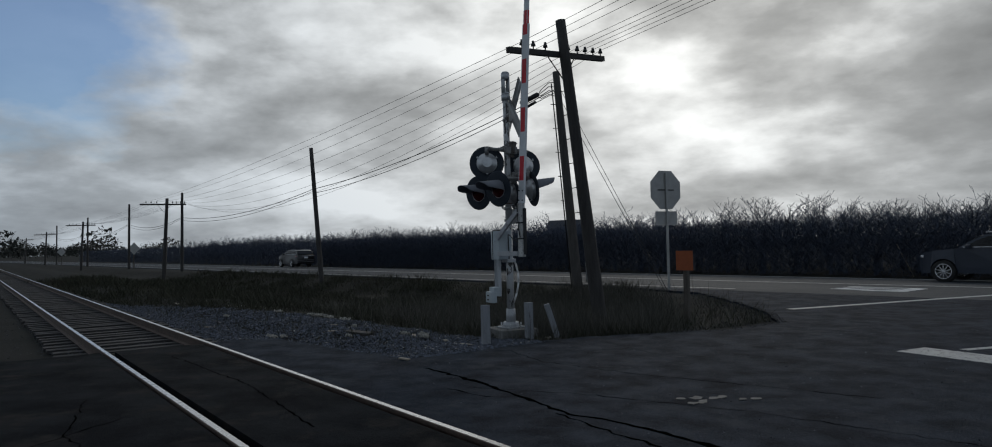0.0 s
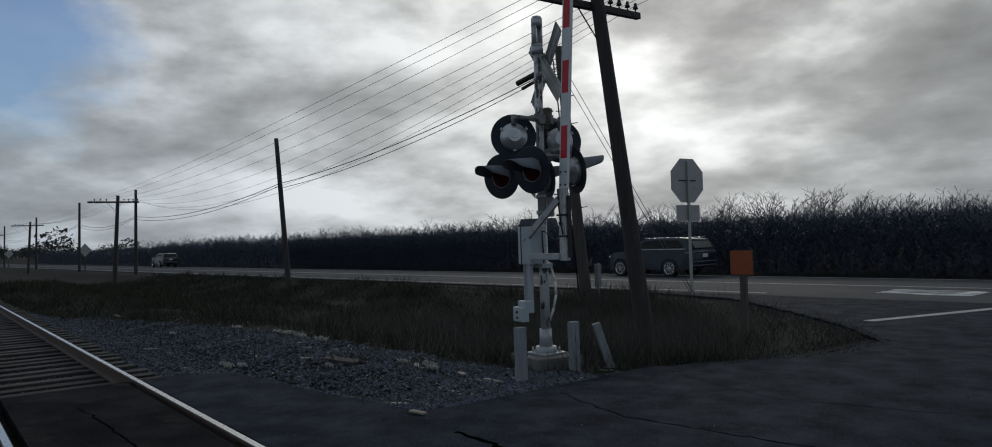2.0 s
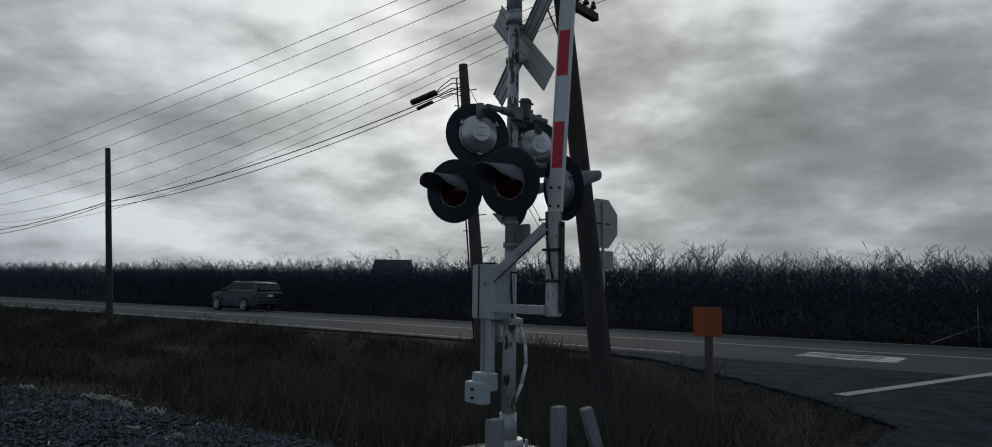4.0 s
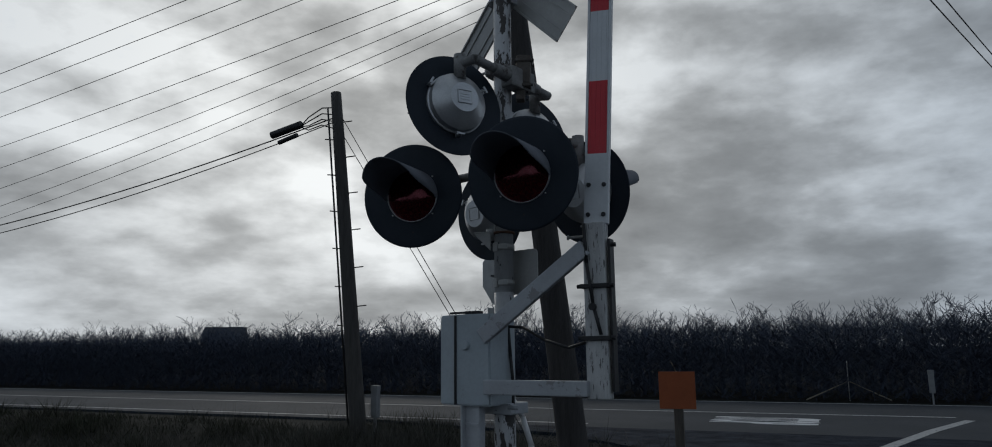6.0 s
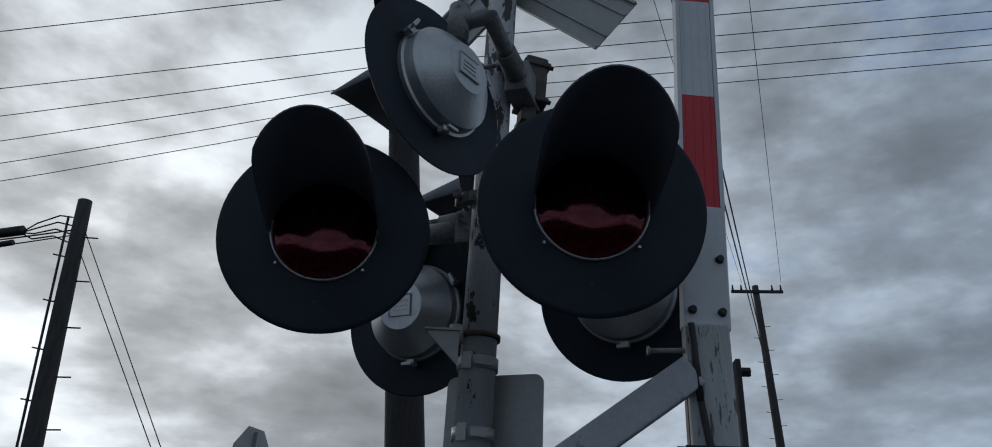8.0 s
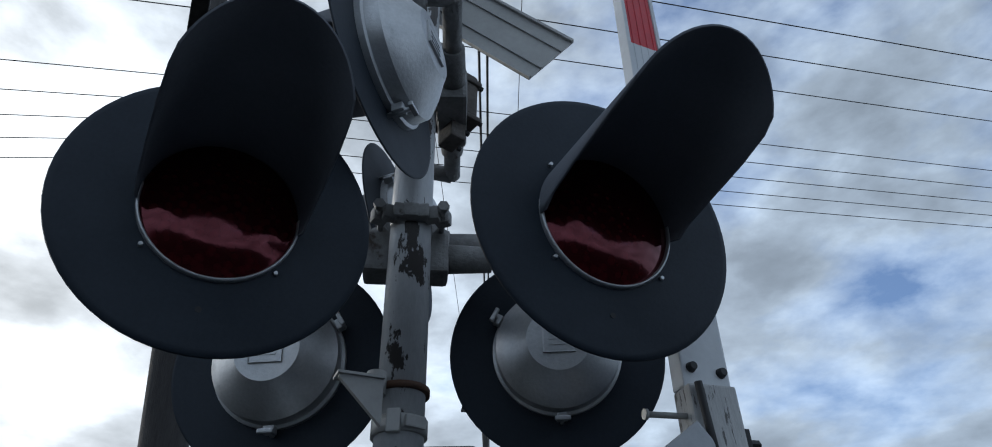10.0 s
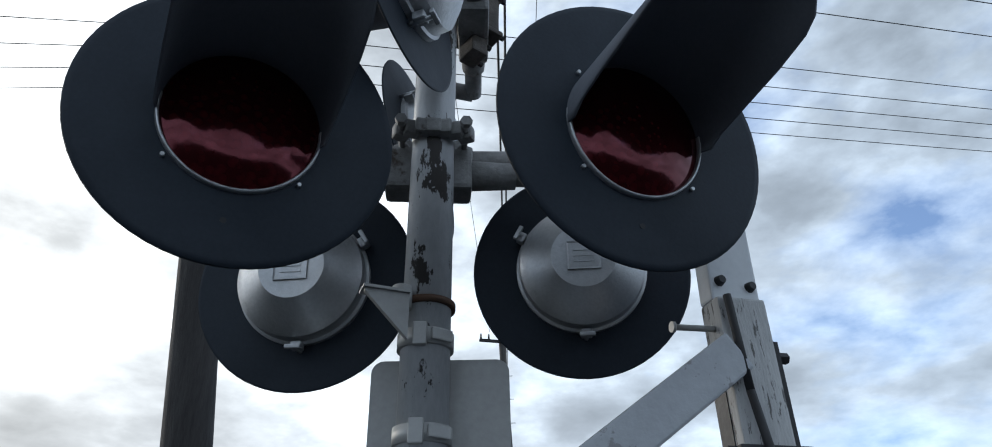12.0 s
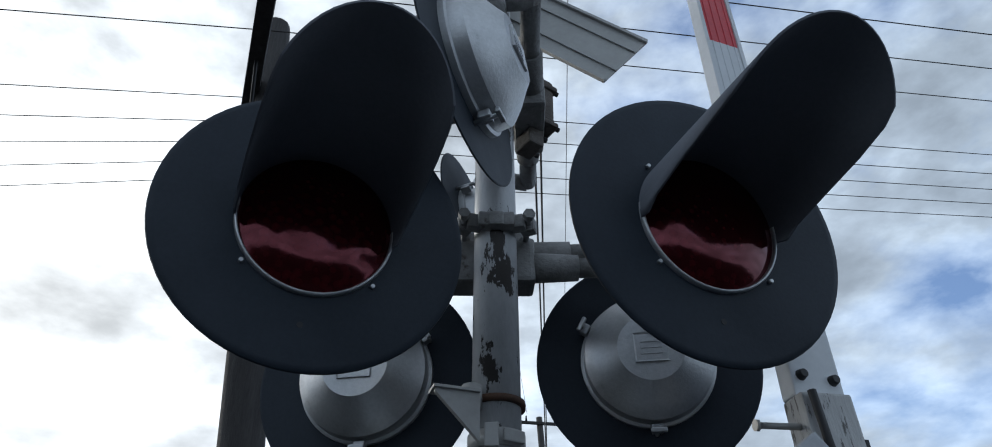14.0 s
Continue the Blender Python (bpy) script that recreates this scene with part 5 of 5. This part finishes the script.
def build_grass():
    rng = random.Random(5)

    def low(i):
        while True:
            x = 1.9 - 48 * rng.random() ** 1.9
            y = rng.uniform(-2.6, 9.8) + 0.04 * x
            patch = noise.noise(Vector((x * 0.45, y * 0.6, 2))) + 0.35
            bare = edge_x(y) - x < 2.4 and y > 2.0
            if edge_x(y) - x > 0.1 and not (y < gravel_back(x) and rng.random() < 0.93) and not (bare and rng.random() < 0.85) and rng.random() < patch + 0.30:
                break
        p = Vector((x, y, ground_z(x, y) - 0.02))
        tuft = 0.35 + 1.7 * max(0.0, noise.noise(Vector((x * 0.9, y * 0.9, 9))) + 0.15) + 0.5 * max(0.0, noise.noise(Vector((x * 2.6, y * 2.6, 5))))
        h = rng.uniform(0.08, 0.34) * tuft
        return p, p + Vector((rng.uniform(-0.9, 0.9) * h, rng.uniform(-0.9, 0.9) * h, h)), rng.uniform(0.005, 0.012) * (1 + 0.05 * abs(x))

    slivers("grass", M_GRASS, 105000, low, "dark rough winter grass on the verge", "grass")

    def tall(i):
        while True:
            cx, cy = rng.choice(CLUMPS)
            x, y = rng.gauss(cx, 0.8), rng.gauss(cy, 0.7)
            if edge_x(y) - x > 0.12 and y > -0.6 and math.hypot(x, y) > 0.35 and not (edge_x(y) - x < 2.2 and y > 2.6 and rng.random() < 0.9):
                break
        p = Vector((x, y, ground_z(x, y) - 0.02))
        h = rng.uniform(0.15, 0.62) * (0.6 + 0.8 * max(0.0, noise.noise(Vector((x * 1.4, y * 1.4, 3))) + 0.4))
        return p, p + Vector((rng.uniform(-0.75, 0.75) * h, rng.uniform(-0.75, 0.75) * h, h)), rng.uniform(0.004, 0.011)

    slivers("weeds", M_WEED, 24000, tall, "tall dark weeds round the signal and poles", "weeds")

    def straw(i):
        while True:
            x, y = 1.9 - 14 * rng.random() ** 1.5, rng.uniform(-0.8, 8.5)
            if edge_x(y) - x > 0.1 and not (edge_x(y) - x < 2.2 and y > 2.6 and rng.random() < 0.9):
                break
        p = Vector((x, y, ground_z(x, y) - 0.02))
        h = rng.uniform(0.15, 0.7)
        return p, p + Vector((rng.uniform(-0.8, 0.8) * h, rng.uniform(-0.8, 0.8) * h, h)), rng.uniform(0.003, 0.007)

    slivers("dry_stalks", M_STALK, 4200, straw, "thin pale dry stalks among the weeds", "dry stalks")


CLUMPS = [(0.3, 1.2), (-0.6, 0.8), (-1.6, 1.0), (-2.6, 1.6), (0.2, 2.2), (-0.4, 3.3), (-1.4, 2.6), (-3.4, 2.8), (-0.8, 4.4), (-2.6, 4.4), (-4.5, 4.0), (-1.8, 6.0), (-4.2, 6.2), (-6.2, 5.2), (-7.4, 7.6), (-6.0, 7.8), (-5.8, 2.2), (-8.2, 3.4), (-3.6, 7.6)]
build_grass()


def stone_field(name, n, place, label, category, mat):
    rng = random.Random(len(name))
    verts, faces = [], []
    for i in range(n):
        p, r = place(rng)
        k = len(verts)
        turn = rng.uniform(0, 6.28)
        for dx, dy, dz in ((1, 0, 0), (0, 1, 0), (-1, 0, 0), (0, -1, 0), (0, 0, 1), (0, 0, -1)):
            j = rng.uniform(0.65, 1.2) * r
            verts.append(p + Vector(((dx * math.cos(turn) - dy * math.sin(turn)) * j, (dx * math.sin(turn) + dy * math.cos(turn)) * j * 0.8, dz * j * 0.6)))
        faces += [(k + a, k + (a + 1) % 4, k + 4) for a in range(4)] + [(k + (a + 1) % 4, k + a, k + 5) for a in range(4)]
    me = bpy.data.meshes.new(name)
    me.from_pydata(verts, [], faces)
    me.materials.append(mat)
    return tagged(new(name, me), label, category, kind="stuff")


def gravel_place(rng):
    while True:
        x = 1.2 - 24 * rng.random() ** 1.7
        y = rng.uniform(-3.6, 0.0)
        if y < gravel_back(x) + 0.25 * rng.random() and edge_x(y) - x > -0.25:
            return Vector((x, y, max(ground_z(x, y) + 0.016, -0.4 if edge_x(y) > x else 0.0))), rng.uniform(0.010, 0.030) + 0.022 * rng.random() ** 4


def apron_place(rng):
    while True:
        x, y = rng.uniform(-4.5, 2.4), rng.uniform(1.2, 9.4)
        d = edge_x(y) - x
        if -0.2 < d < 2.4 and rng.random() < 1.1 - 0.4 * d:
            return Vector((x, y, max(ground_z(x, y), -0.4 if d > 0 else 0.0))), rng.uniform(0.008, 0.024)


def ballast_place(rng):
    while True:
        x = -2.7 - 40 * rng.random() ** 1.8
        y = rng.uniform(-8.0, -2.6)
        inside = -6.25 < y < -3.65
        return Vector((x, y, (-0.195 if inside else ground_z(x, y) - 0.01) + rng.uniform(-0.02, 0.01))), rng.uniform(0.02, 0.042)


def shard_place(rng):
    x, y = rng.uniform(0.8, 9.5), rng.uniform(-3.9, 5.5)
    return Vector((x, y, 0.003)), 0.003 + 0.009 * rng.random() ** 3


stone_field("gravel", 26000, gravel_place, "loose blue-grey gravel beside the rails", "gravel", M_STONE)
stone_field("ballast_stones", 11000, ballast_place, "dark ballast stones round the ties", "ballast", M_BALLAST)
stone_field("shoulder_gravel", 6000, apron_place, "loose dark gravel and dirt at the edge of the asphalt", "gravel", M_BALLAST)
stone_field("road_grit", 3200, shard_place, "scattered pale grit on the asphalt", "grit", M_STONE)


M_SCRAP = material("scuffed_old_paint", (0.095, 0.10, 0.105), (0.04, 0.043, 0.048), rough=0.8, scale=9, grain=60, bump=0.3)


def stain_patch():
    rng = random.Random(3)
    for k in range(12):
        u = rng.uniform(-0.35, 0.35)
        x, y = 5.45 + 0.3 * u + rng.uniform(-0.16, 0.16), -1.68 + 0.9 * u + rng.uniform(-0.08, 0.08)
        bm = bmesh.new()
        add_prism(bm, [(x + rng.uniform(0.02, 0.06) * math.cos(a), y + rng.uniform(0.03, 0.08) * math.sin(a)) for a in (0, 0.7, 1.4, 2.1, 2.8, 3.5, 4.2, 4.9, 5.6)], 0.0005, 0.0022 + 0.0006 * k)
        tagged(part("paint_scrap", bm, M_SCRAP), "small worn scrap of white paint on the asphalt", "paint scrap", "paint scraps")


stain_patch()


def weed_tangle(at, size, seed):
    """One long dead vine, curled over itself."""
    rng = random.Random(seed)
    a, p = rng.uniform(0, 6.28), Vector((-0.4 * size, 0, 0.03))
    pts, turn = [p], 0.0
    for k in range(70):
        turn = 0.8 * turn + rng.uniform(-0.55, 0.55)
        a += turn
        pull = Vector((-p.x * 0.10 / size, -p.y * 0.28 / size, 0))
        p = p + Vector((math.cos(a), math.sin(a) * 0.7, 0)) * 0.065 * size + pull
        p.z = 0.03 + 0.045 * abs(math.sin(k * 0.9 + seed)) + 0.02 * rng.random()
        pts.append(p)
    bm = bmesh.new()
    rings = []
    for k, q in enumerate(pts):
        d = (pts[min(k + 1, len(pts) - 1)] - pts[max(k - 1, 0)]).normalized()
        side = d.cross(Vector((0, 0, 1))).normalized()
        up, r = side.cross(d), 0.008 * (1.2 - 0.6 * k / len(pts)) * (0.8 + 0.4 * rng.random())
        rings.append([bm.verts.new(q + r * (math.cos(t) * side + math.sin(t) * up)) for t in (0, 1.571, 3.142, 4.712)])
    for u, v in zip(rings, rings[1:]):
        for t in range(4):
            bm.faces.new((u[t], u[(t + 1) % 4], v[(t + 1) % 4], v[t]))
    ob = part("dead_vine", bm, M_STRAW)
    ob.matrix_basis = pose(at[0], at[1], ground_z(*at) - 0.005)
    tagged(ob, "pale curled strand of dead vine lying on the gravel", "dead vine", "dead vines")


for k, (x, y, sz) in enumerate(((-6.06, -0.97, 1.0), (-5.3, -0.95, 0.9), (-4.6, -0.90, 0.8), (-3.91, -2.72, 0.7), (-3.6, -2.6, 0.5), (-2.13, -1.97, 0.4), (-0.72, -1.29, 0.55), (-0.95, -1.15, 0.5), (-1.48, -1.20, 0.5), (-7.5, -1.3, 0.7), (-2.9, -1.5, 0.35), (-8.4, -2.3, 0.5))):
    weed_tangle((x, y), sz, 60 + k)


def dry_litter():
    """Broken stalks and splinters strewn flat over the gravel."""
    rng = random.Random(31)

    def place(i):
        while True:
            x = 1.4 - 15 * rng.random() ** 1.4
            y = rng.uniform(-3.4, 0.2)
            if edge_x(y) - x > -0.2 and noise.noise(Vector((x * 0.9, y * 1.3, 7))) > rng.uniform(-0.35, 0.4):
                break
        a, ln = rng.uniform(0, 6.28), 0.03 + 0.15 * rng.random() ** 3
        p = Vector((x, y, max(ground_z(x, y), -0.3 if edge_x(y) > x else 0.0) + rng.uniform(0.015, 0.045)))
        return p, p + Vector((math.cos(a) * ln, math.sin(a) * ln, rng.uniform(-0.01, 0.02))), rng.uniform(0.008, 0.026)

    slivers("dry_litter", M_STRAW, 800, place, "pale broken stalks strewn over the gravel", "litter")


dry_litter()


def scrap(at, size, turn, mat, label):
    bm = bmesh.new()
    add_box(bm, size, bevel=min(size) * 0.2)
    ob = part("wood_scrap", bm, mat)
    z = ground_z(*at) if edge_x(at[1]) > at[0] else 0.0
    ob.matrix_basis = pose(at[0], at[1], z + size[2] / 2 + 0.008, rnd(at[0]) * 5, rnd(at[1]) * 5, turn)
    tagged(ob, label, "wood scrap", "wood scraps")


def rnd(v):
    return math.sin(v * 12.9898)


M_CHIP = material("bleached_wood", (0.34, 0.30, 0.24), (0.2, 0.18, 0.15), rough=0.85, scale=10, grain=60, bump=0.3)
for x, y, ln, tn in ((1.24, -2.72, 0.16, 20), (-0.35, -1.1, 0.5, -25), (0.54, -2.58, 0.40, 15), (-1.1, -1.25, 0.35, -30), (-2.9, -1.9, 0.25, 60), (-7.4, -2.9, 0.4, 35), (-3.9, -1.5, 0.22, 10), (0.35, -1.15, 0.42, -10), (-14, -2.2, 0.5, 0)):
    scrap((x, y), (ln, 0.06, 0.02), tn, M_CHIP, "bleached scrap of wood lying on the gravel")
scrap((-2.3, -1.7), (0.7, 0.16, 0.05), 12, M_POLE, "dark piece of old tie timber on the gravel")


# ---- cracks in the asphalt ----
def crack(pts, width, seed):
    rng = random.Random(seed)
    fine = []
    for (x0, y0), (x1, y1) in zip(pts, pts[1:]):
        n = max(2, int(math.hypot(x1 - x0, y1 - y0) / 0.09))
        fine += [(x0 + (x1 - x0) * i / n + rng.uniform(-0.02, 0.02), y0 + (y1 - y0) * i / n + rng.uniform(-0.025, 0.025)) for i in range(n)]
    verts, faces = [], []
    for i, (x, y) in enumerate(fine):
        w = width * rng.uniform(0.25, 1.0)
        verts += [(x, y - w, 0.0022), (x, y + w, 0.0022)] if abs(pts[-1][0] - pts[0][0]) > abs(pts[-1][1] - pts[0][1]) else [(x - w, y, 0.0022), (x + w, y, 0.0022)]
        if i:
            k = 2 * i
            faces.append((k - 2, k, k + 1, k - 1))
    me = bpy.data.meshes.new("crack")
    me.from_pydata(verts, [], faces)
    me.materials.append(M_TAR)
    tagged(new("crack", me), "dark open crack in the asphalt", "crack", "asphalt cracks")


M_TAR = material("crack_dirt", (0.003, 0.003, 0.003), (0.0015, 0.0015, 0.0015), rough=0.98, spec=0.0, bump=0)
for k, (pts, w) in enumerate((([(2.0, -2.83), (2.48, -2.85), (3.25, -2.89), (4.21, -3.03), (4.98, -3.15), (5.33, -3.04), (5.94, -3.02), (6.43, -3.04), (9.5, -3.12), (15, -3.1)], 0.045), ([(4.9, -3.2), (5.6, -3.3), (6.4, -3.34), (7.6, -3.3)], 0.018), ([(3.3, -3.32), (3.8, -3.28), (4.15, -3.06)], 0.014), ([(3.4, -3.1), (4.4, -2.5), (6.0, -1.9), (9.0, -1.4)], 0.010), ([(1.5, -1.2), (2.6, -1.5), (4.0, -1.3), (6.5, -0.6)], 0.010), ([(1.9, 0.3), (3.2, 0.0), (5.0, 0.6)], 0.008), ([(2.4, -6.3), (2.9, -6.9), (3.6, -7.9)], 0.02), ([(1.1, -6.4), (2.8, -6.75), (4.6, -6.5)], 0.010), ([(-1.5, -5.0), (1.5, -4.85), (4.0, -5.05)], 0.012))):
    crack(pts, w, 30 + k)


# ---- small things along the verge and across the highway ----
M_PEDESTAL = material("weathered_grey_plastic", (0.24, 0.25, 0.26), (0.16, 0.165, 0.17), rough=0.7, scale=6, grain=50, bump=0.1)


def pedestal(at, h, label):
    t = thing("cable_pedestal", at, label, "cable pedestal", "cable pedestals")
    bm = bmesh.new()
    add_box(bm, (0.05, 0.05, 0.5 * h + 0.2), pose(0, 0, 0.25 * h - 0.1), 0.004)
    part("stake", bm, M_PEDESTAL, t)
    bm = bmesh.new()
    add_box(bm, (0.15, 0.12, 0.55 * h), pose(0, 0, 0.62 * h), 0.015)
    part("cover", bm, M_PEDESTAL, t, "grey cover")
    bm = bmesh.new()
    add_box(bm, (0.16, 0.13, 0.12 * h), pose(0, 0, 0.95 * h), 0.012)
    part("cap", bm, M_PEDESTAL, t, "grey cap")


pedestal((-7.22, 8.58, -0.1), 0.95, "pale grey cable pedestal beside a timber pole")
pedestal((3.15, 21.6, -0.18), 1.0, "pale grey cable pedestal on a stake across the highway")


def stake(name, a, b, r, mat, label):
    bm = bmesh.new()
    add_tube(bm, (0, 0, 0), Vector(b) - Vector(a), r, r * 0.8, 8)
    ob = part(name, bm, mat)
    ob.matrix_basis = pose(*a)
    tagged(ob, label, "stake", "stakes")


stake("marker_stake", (-4.6, 24.6, -0.3), (-5.3, 24.7, 1.1), 0.03, M_CHIP, "pale stake leaning over before the orchard")
stake("marker_stake", (0.85, 24.2, -0.3), (0.85, 24.2, 1.05), 0.016, M_WHITE, "thin white marker stake before the orchard")
stake("fallen_pole", (-0.45, 23.6, -0.22), (0.8, 24.3, 0.35), 0.022, M_CHIP, "pale prop pole fallen before the orchard")
stake("fallen_pole", (2.1, 24.0, -0.22), (0.85, 24.3, 0.38), 0.022, M_CHIP, "pale prop pole fallen before the orchard")


def build_guys():
    for off in (0.0, 0.35):
        a = Vector(P2_TOP) - Vector((0, 0, 0.3 + off))
        b = Vector((-3.66 - 0.25 * off, 8.36, -0.15))
        bm = bmesh.new()
        add_tube(bm, a, b, 0.008, 0.008, 6)
        tagged(part("guy_wire", bm, M_WIRE), "thin steel guy wire staying a timber pole", "guy wire", "guy wires")


build_guys()


def build_splice():
    a = Vector(P2_TOP) - Vector((0, 0, 0.55))
    b = Vector(P3_TOP) - Vector((-0.25, 0, 2.1))
    d = (b - a).normalized()
    t = thing("cable_splice", a, "black cable splice case hung on the cable by the pole", "splice case")
    bm = bmesh.new()
    add_tube(bm, d * 0.9 + Vector((0, 0, 0.06)), d * 1.7 + Vector((0, 0, 0.0)), 0.085, 0.085, 14)
    part("case", bm, M_WIRE, t)
    bm = bmesh.new()
    add_tube(bm, d * 1.0 - Vector((0, 0, 0.16)), d * 1.5 - Vector((0, 0, 0.22)), 0.05, 0.05, 12)
    part("small_case", bm, M_WIRE, t)
    for k in range(4):
        bm = bmesh.new()
        o = Vector((0, 0, 0.1 * k - 0.12))
        tube_path(bm, [Vector((0, 0, 0.22 - 0.16 * k)), d * 0.35 + Vector((0, 0, 0.30 - 0.13 * k)), d * 0.7 + Vector((0, 0, 0.18 - 0.1 * k)), d * 1.0 + o * 0.3], 0.013, 6)
        part("cable_loop", bm, M_WIRE, t)


build_splice()


def diamond_sign(at, size):
    t = thing("warning_sign", at, "grey back of a diamond warning sign on a post", "warning sign", "warning signs", turn=20)
    bm = bmesh.new()
    add_box(bm, (0.08, 0.08, 2.6), pose(0, 0, 1.3))
    part("post", bm, M_POST, t)
    bm = bmesh.new()
    add_box(bm, (0.01, size, size), pose(0.05, 0, 2.3) @ Matrix.Rotation(radians(45), 4, "X"))
    part("panel", bm, M_SIGN_BACK, t)


diamond_sign((-72.0, 6.4, -0.3), 0.9)
diamond_sign((-118.0, 4.2, -0.3), 0.9)


def build_barn():
    t = thing("barn", (-108.0, 97.0, 0.0), "dark far barn showing over the orchard", "barn", turn=30)
    bm = bmesh.new()
    add_box(bm, (7, 5, 4.6), pose(0, 0, 2.3))
    part("wall", bm, M_HUT, t)
    bm = bmesh.new()
    add_prism(bm, [(-2.8, 4.55), (2.8, 4.55), (1.0, 6.4), (-1.0, 6.4)], -3.6, 3.6, pose(0, 0, 0, 90, 0, 90))
    part("roof", bm, M_HUT, t)


build_barn()


def build_far_woods():
    rng = random.Random(12)
    verts, faces = [], []
    spots = []
    for k in range(260):
        x = -rng.uniform(300, 1000)
        y = rng.choice((rng.uniform(18, 60), rng.uniform(-60, -12))) if x > -420 else rng.uniform(-60, 120)
        spots.append((x, y + 0.04 * x, rng.uniform(4, 9.0) + (rng.random() < 0.08) * 5))
    for x, y, h in spots:
        for j in range(150):
            u = Vector((rng.gauss(0, 1), rng.gauss(0, 1), rng.gauss(0, 1))).normalized() * rng.random() ** 0.4
            p = Vector((x + u.x * h * 0.55, y + u.y * h * 0.55, h * 0.55 + u.z * h * 0.45))
            k, w = len(verts), 0.09 * h
            verts += [p + Vector((rng.uniform(-w, w), rng.uniform(-w, w), rng.uniform(-w, w))) for _ in range(3)]
            faces.append((k, k + 1, k + 2))
    me = bpy.data.meshes.new("far_woods")
    me.from_pydata(verts, [], faces)
    me.materials.append(M_FAR)
    tagged(new("far_woods", me), "dark uneven far tree line on the horizon", "woods", kind="stuff")


M_FAR = material("far_foliage", (0.030, 0.034, 0.028), (0.018, 0.02, 0.018), rough=0.9, scale=0.3, grain=2, bump=0, vary=0.3, island=True)
build_far_woods()


def motions():
    def drive(t, wheels, rows, slope, lane):
        turn = math.degrees(math.atan(slope))
        walk(t, [(s, pose(x, lane + slope * x, -0.148, 0, 0, turn)) for s, x in rows])
        # each wheel rolls with the road; rows close enough that no step turns past a quarter
        for w, wx, side in wheels:
            m0 = w.matrix_basis.copy()
            turns = []
            for (s0, x0), (s1, x1) in zip(rows, rows[1:]):
                n = max(1, int(math.degrees(abs(x1 - x0) / 0.375) / 80) + 1)
                turns += [(s0 + (s1 - s0) * i / n, x0 + (x1 - x0) * i / n) for i in range(n)]
            turns.append(rows[-1])
            walk(w, [(s, m0 @ Matrix.Rotation((x - rows[0][1]) / 0.375, 4, "Y")) for s, x in turns])

    drive(suv, suv_wheels, [(0, 0.2), (0.5, -2.95), (1, -6.3), (1.5, -10.05), (2, -13.85), (2.5, -18.0), (3.25, -25.4), (4, -34.4), (4.5, -40.4), (5, -46.6), (6, -59), (7, -71), (9, -96), (11.5, -128), (14, -160)], HWY_SLOPE, 20.2)
    drive(car2, car2_wheels, [(0, -57), (1, -70.5), (2, -83.5), (4.5, -115), (9, -171), (14, -233)], HWY_SLOPE, 20.6)


motions()
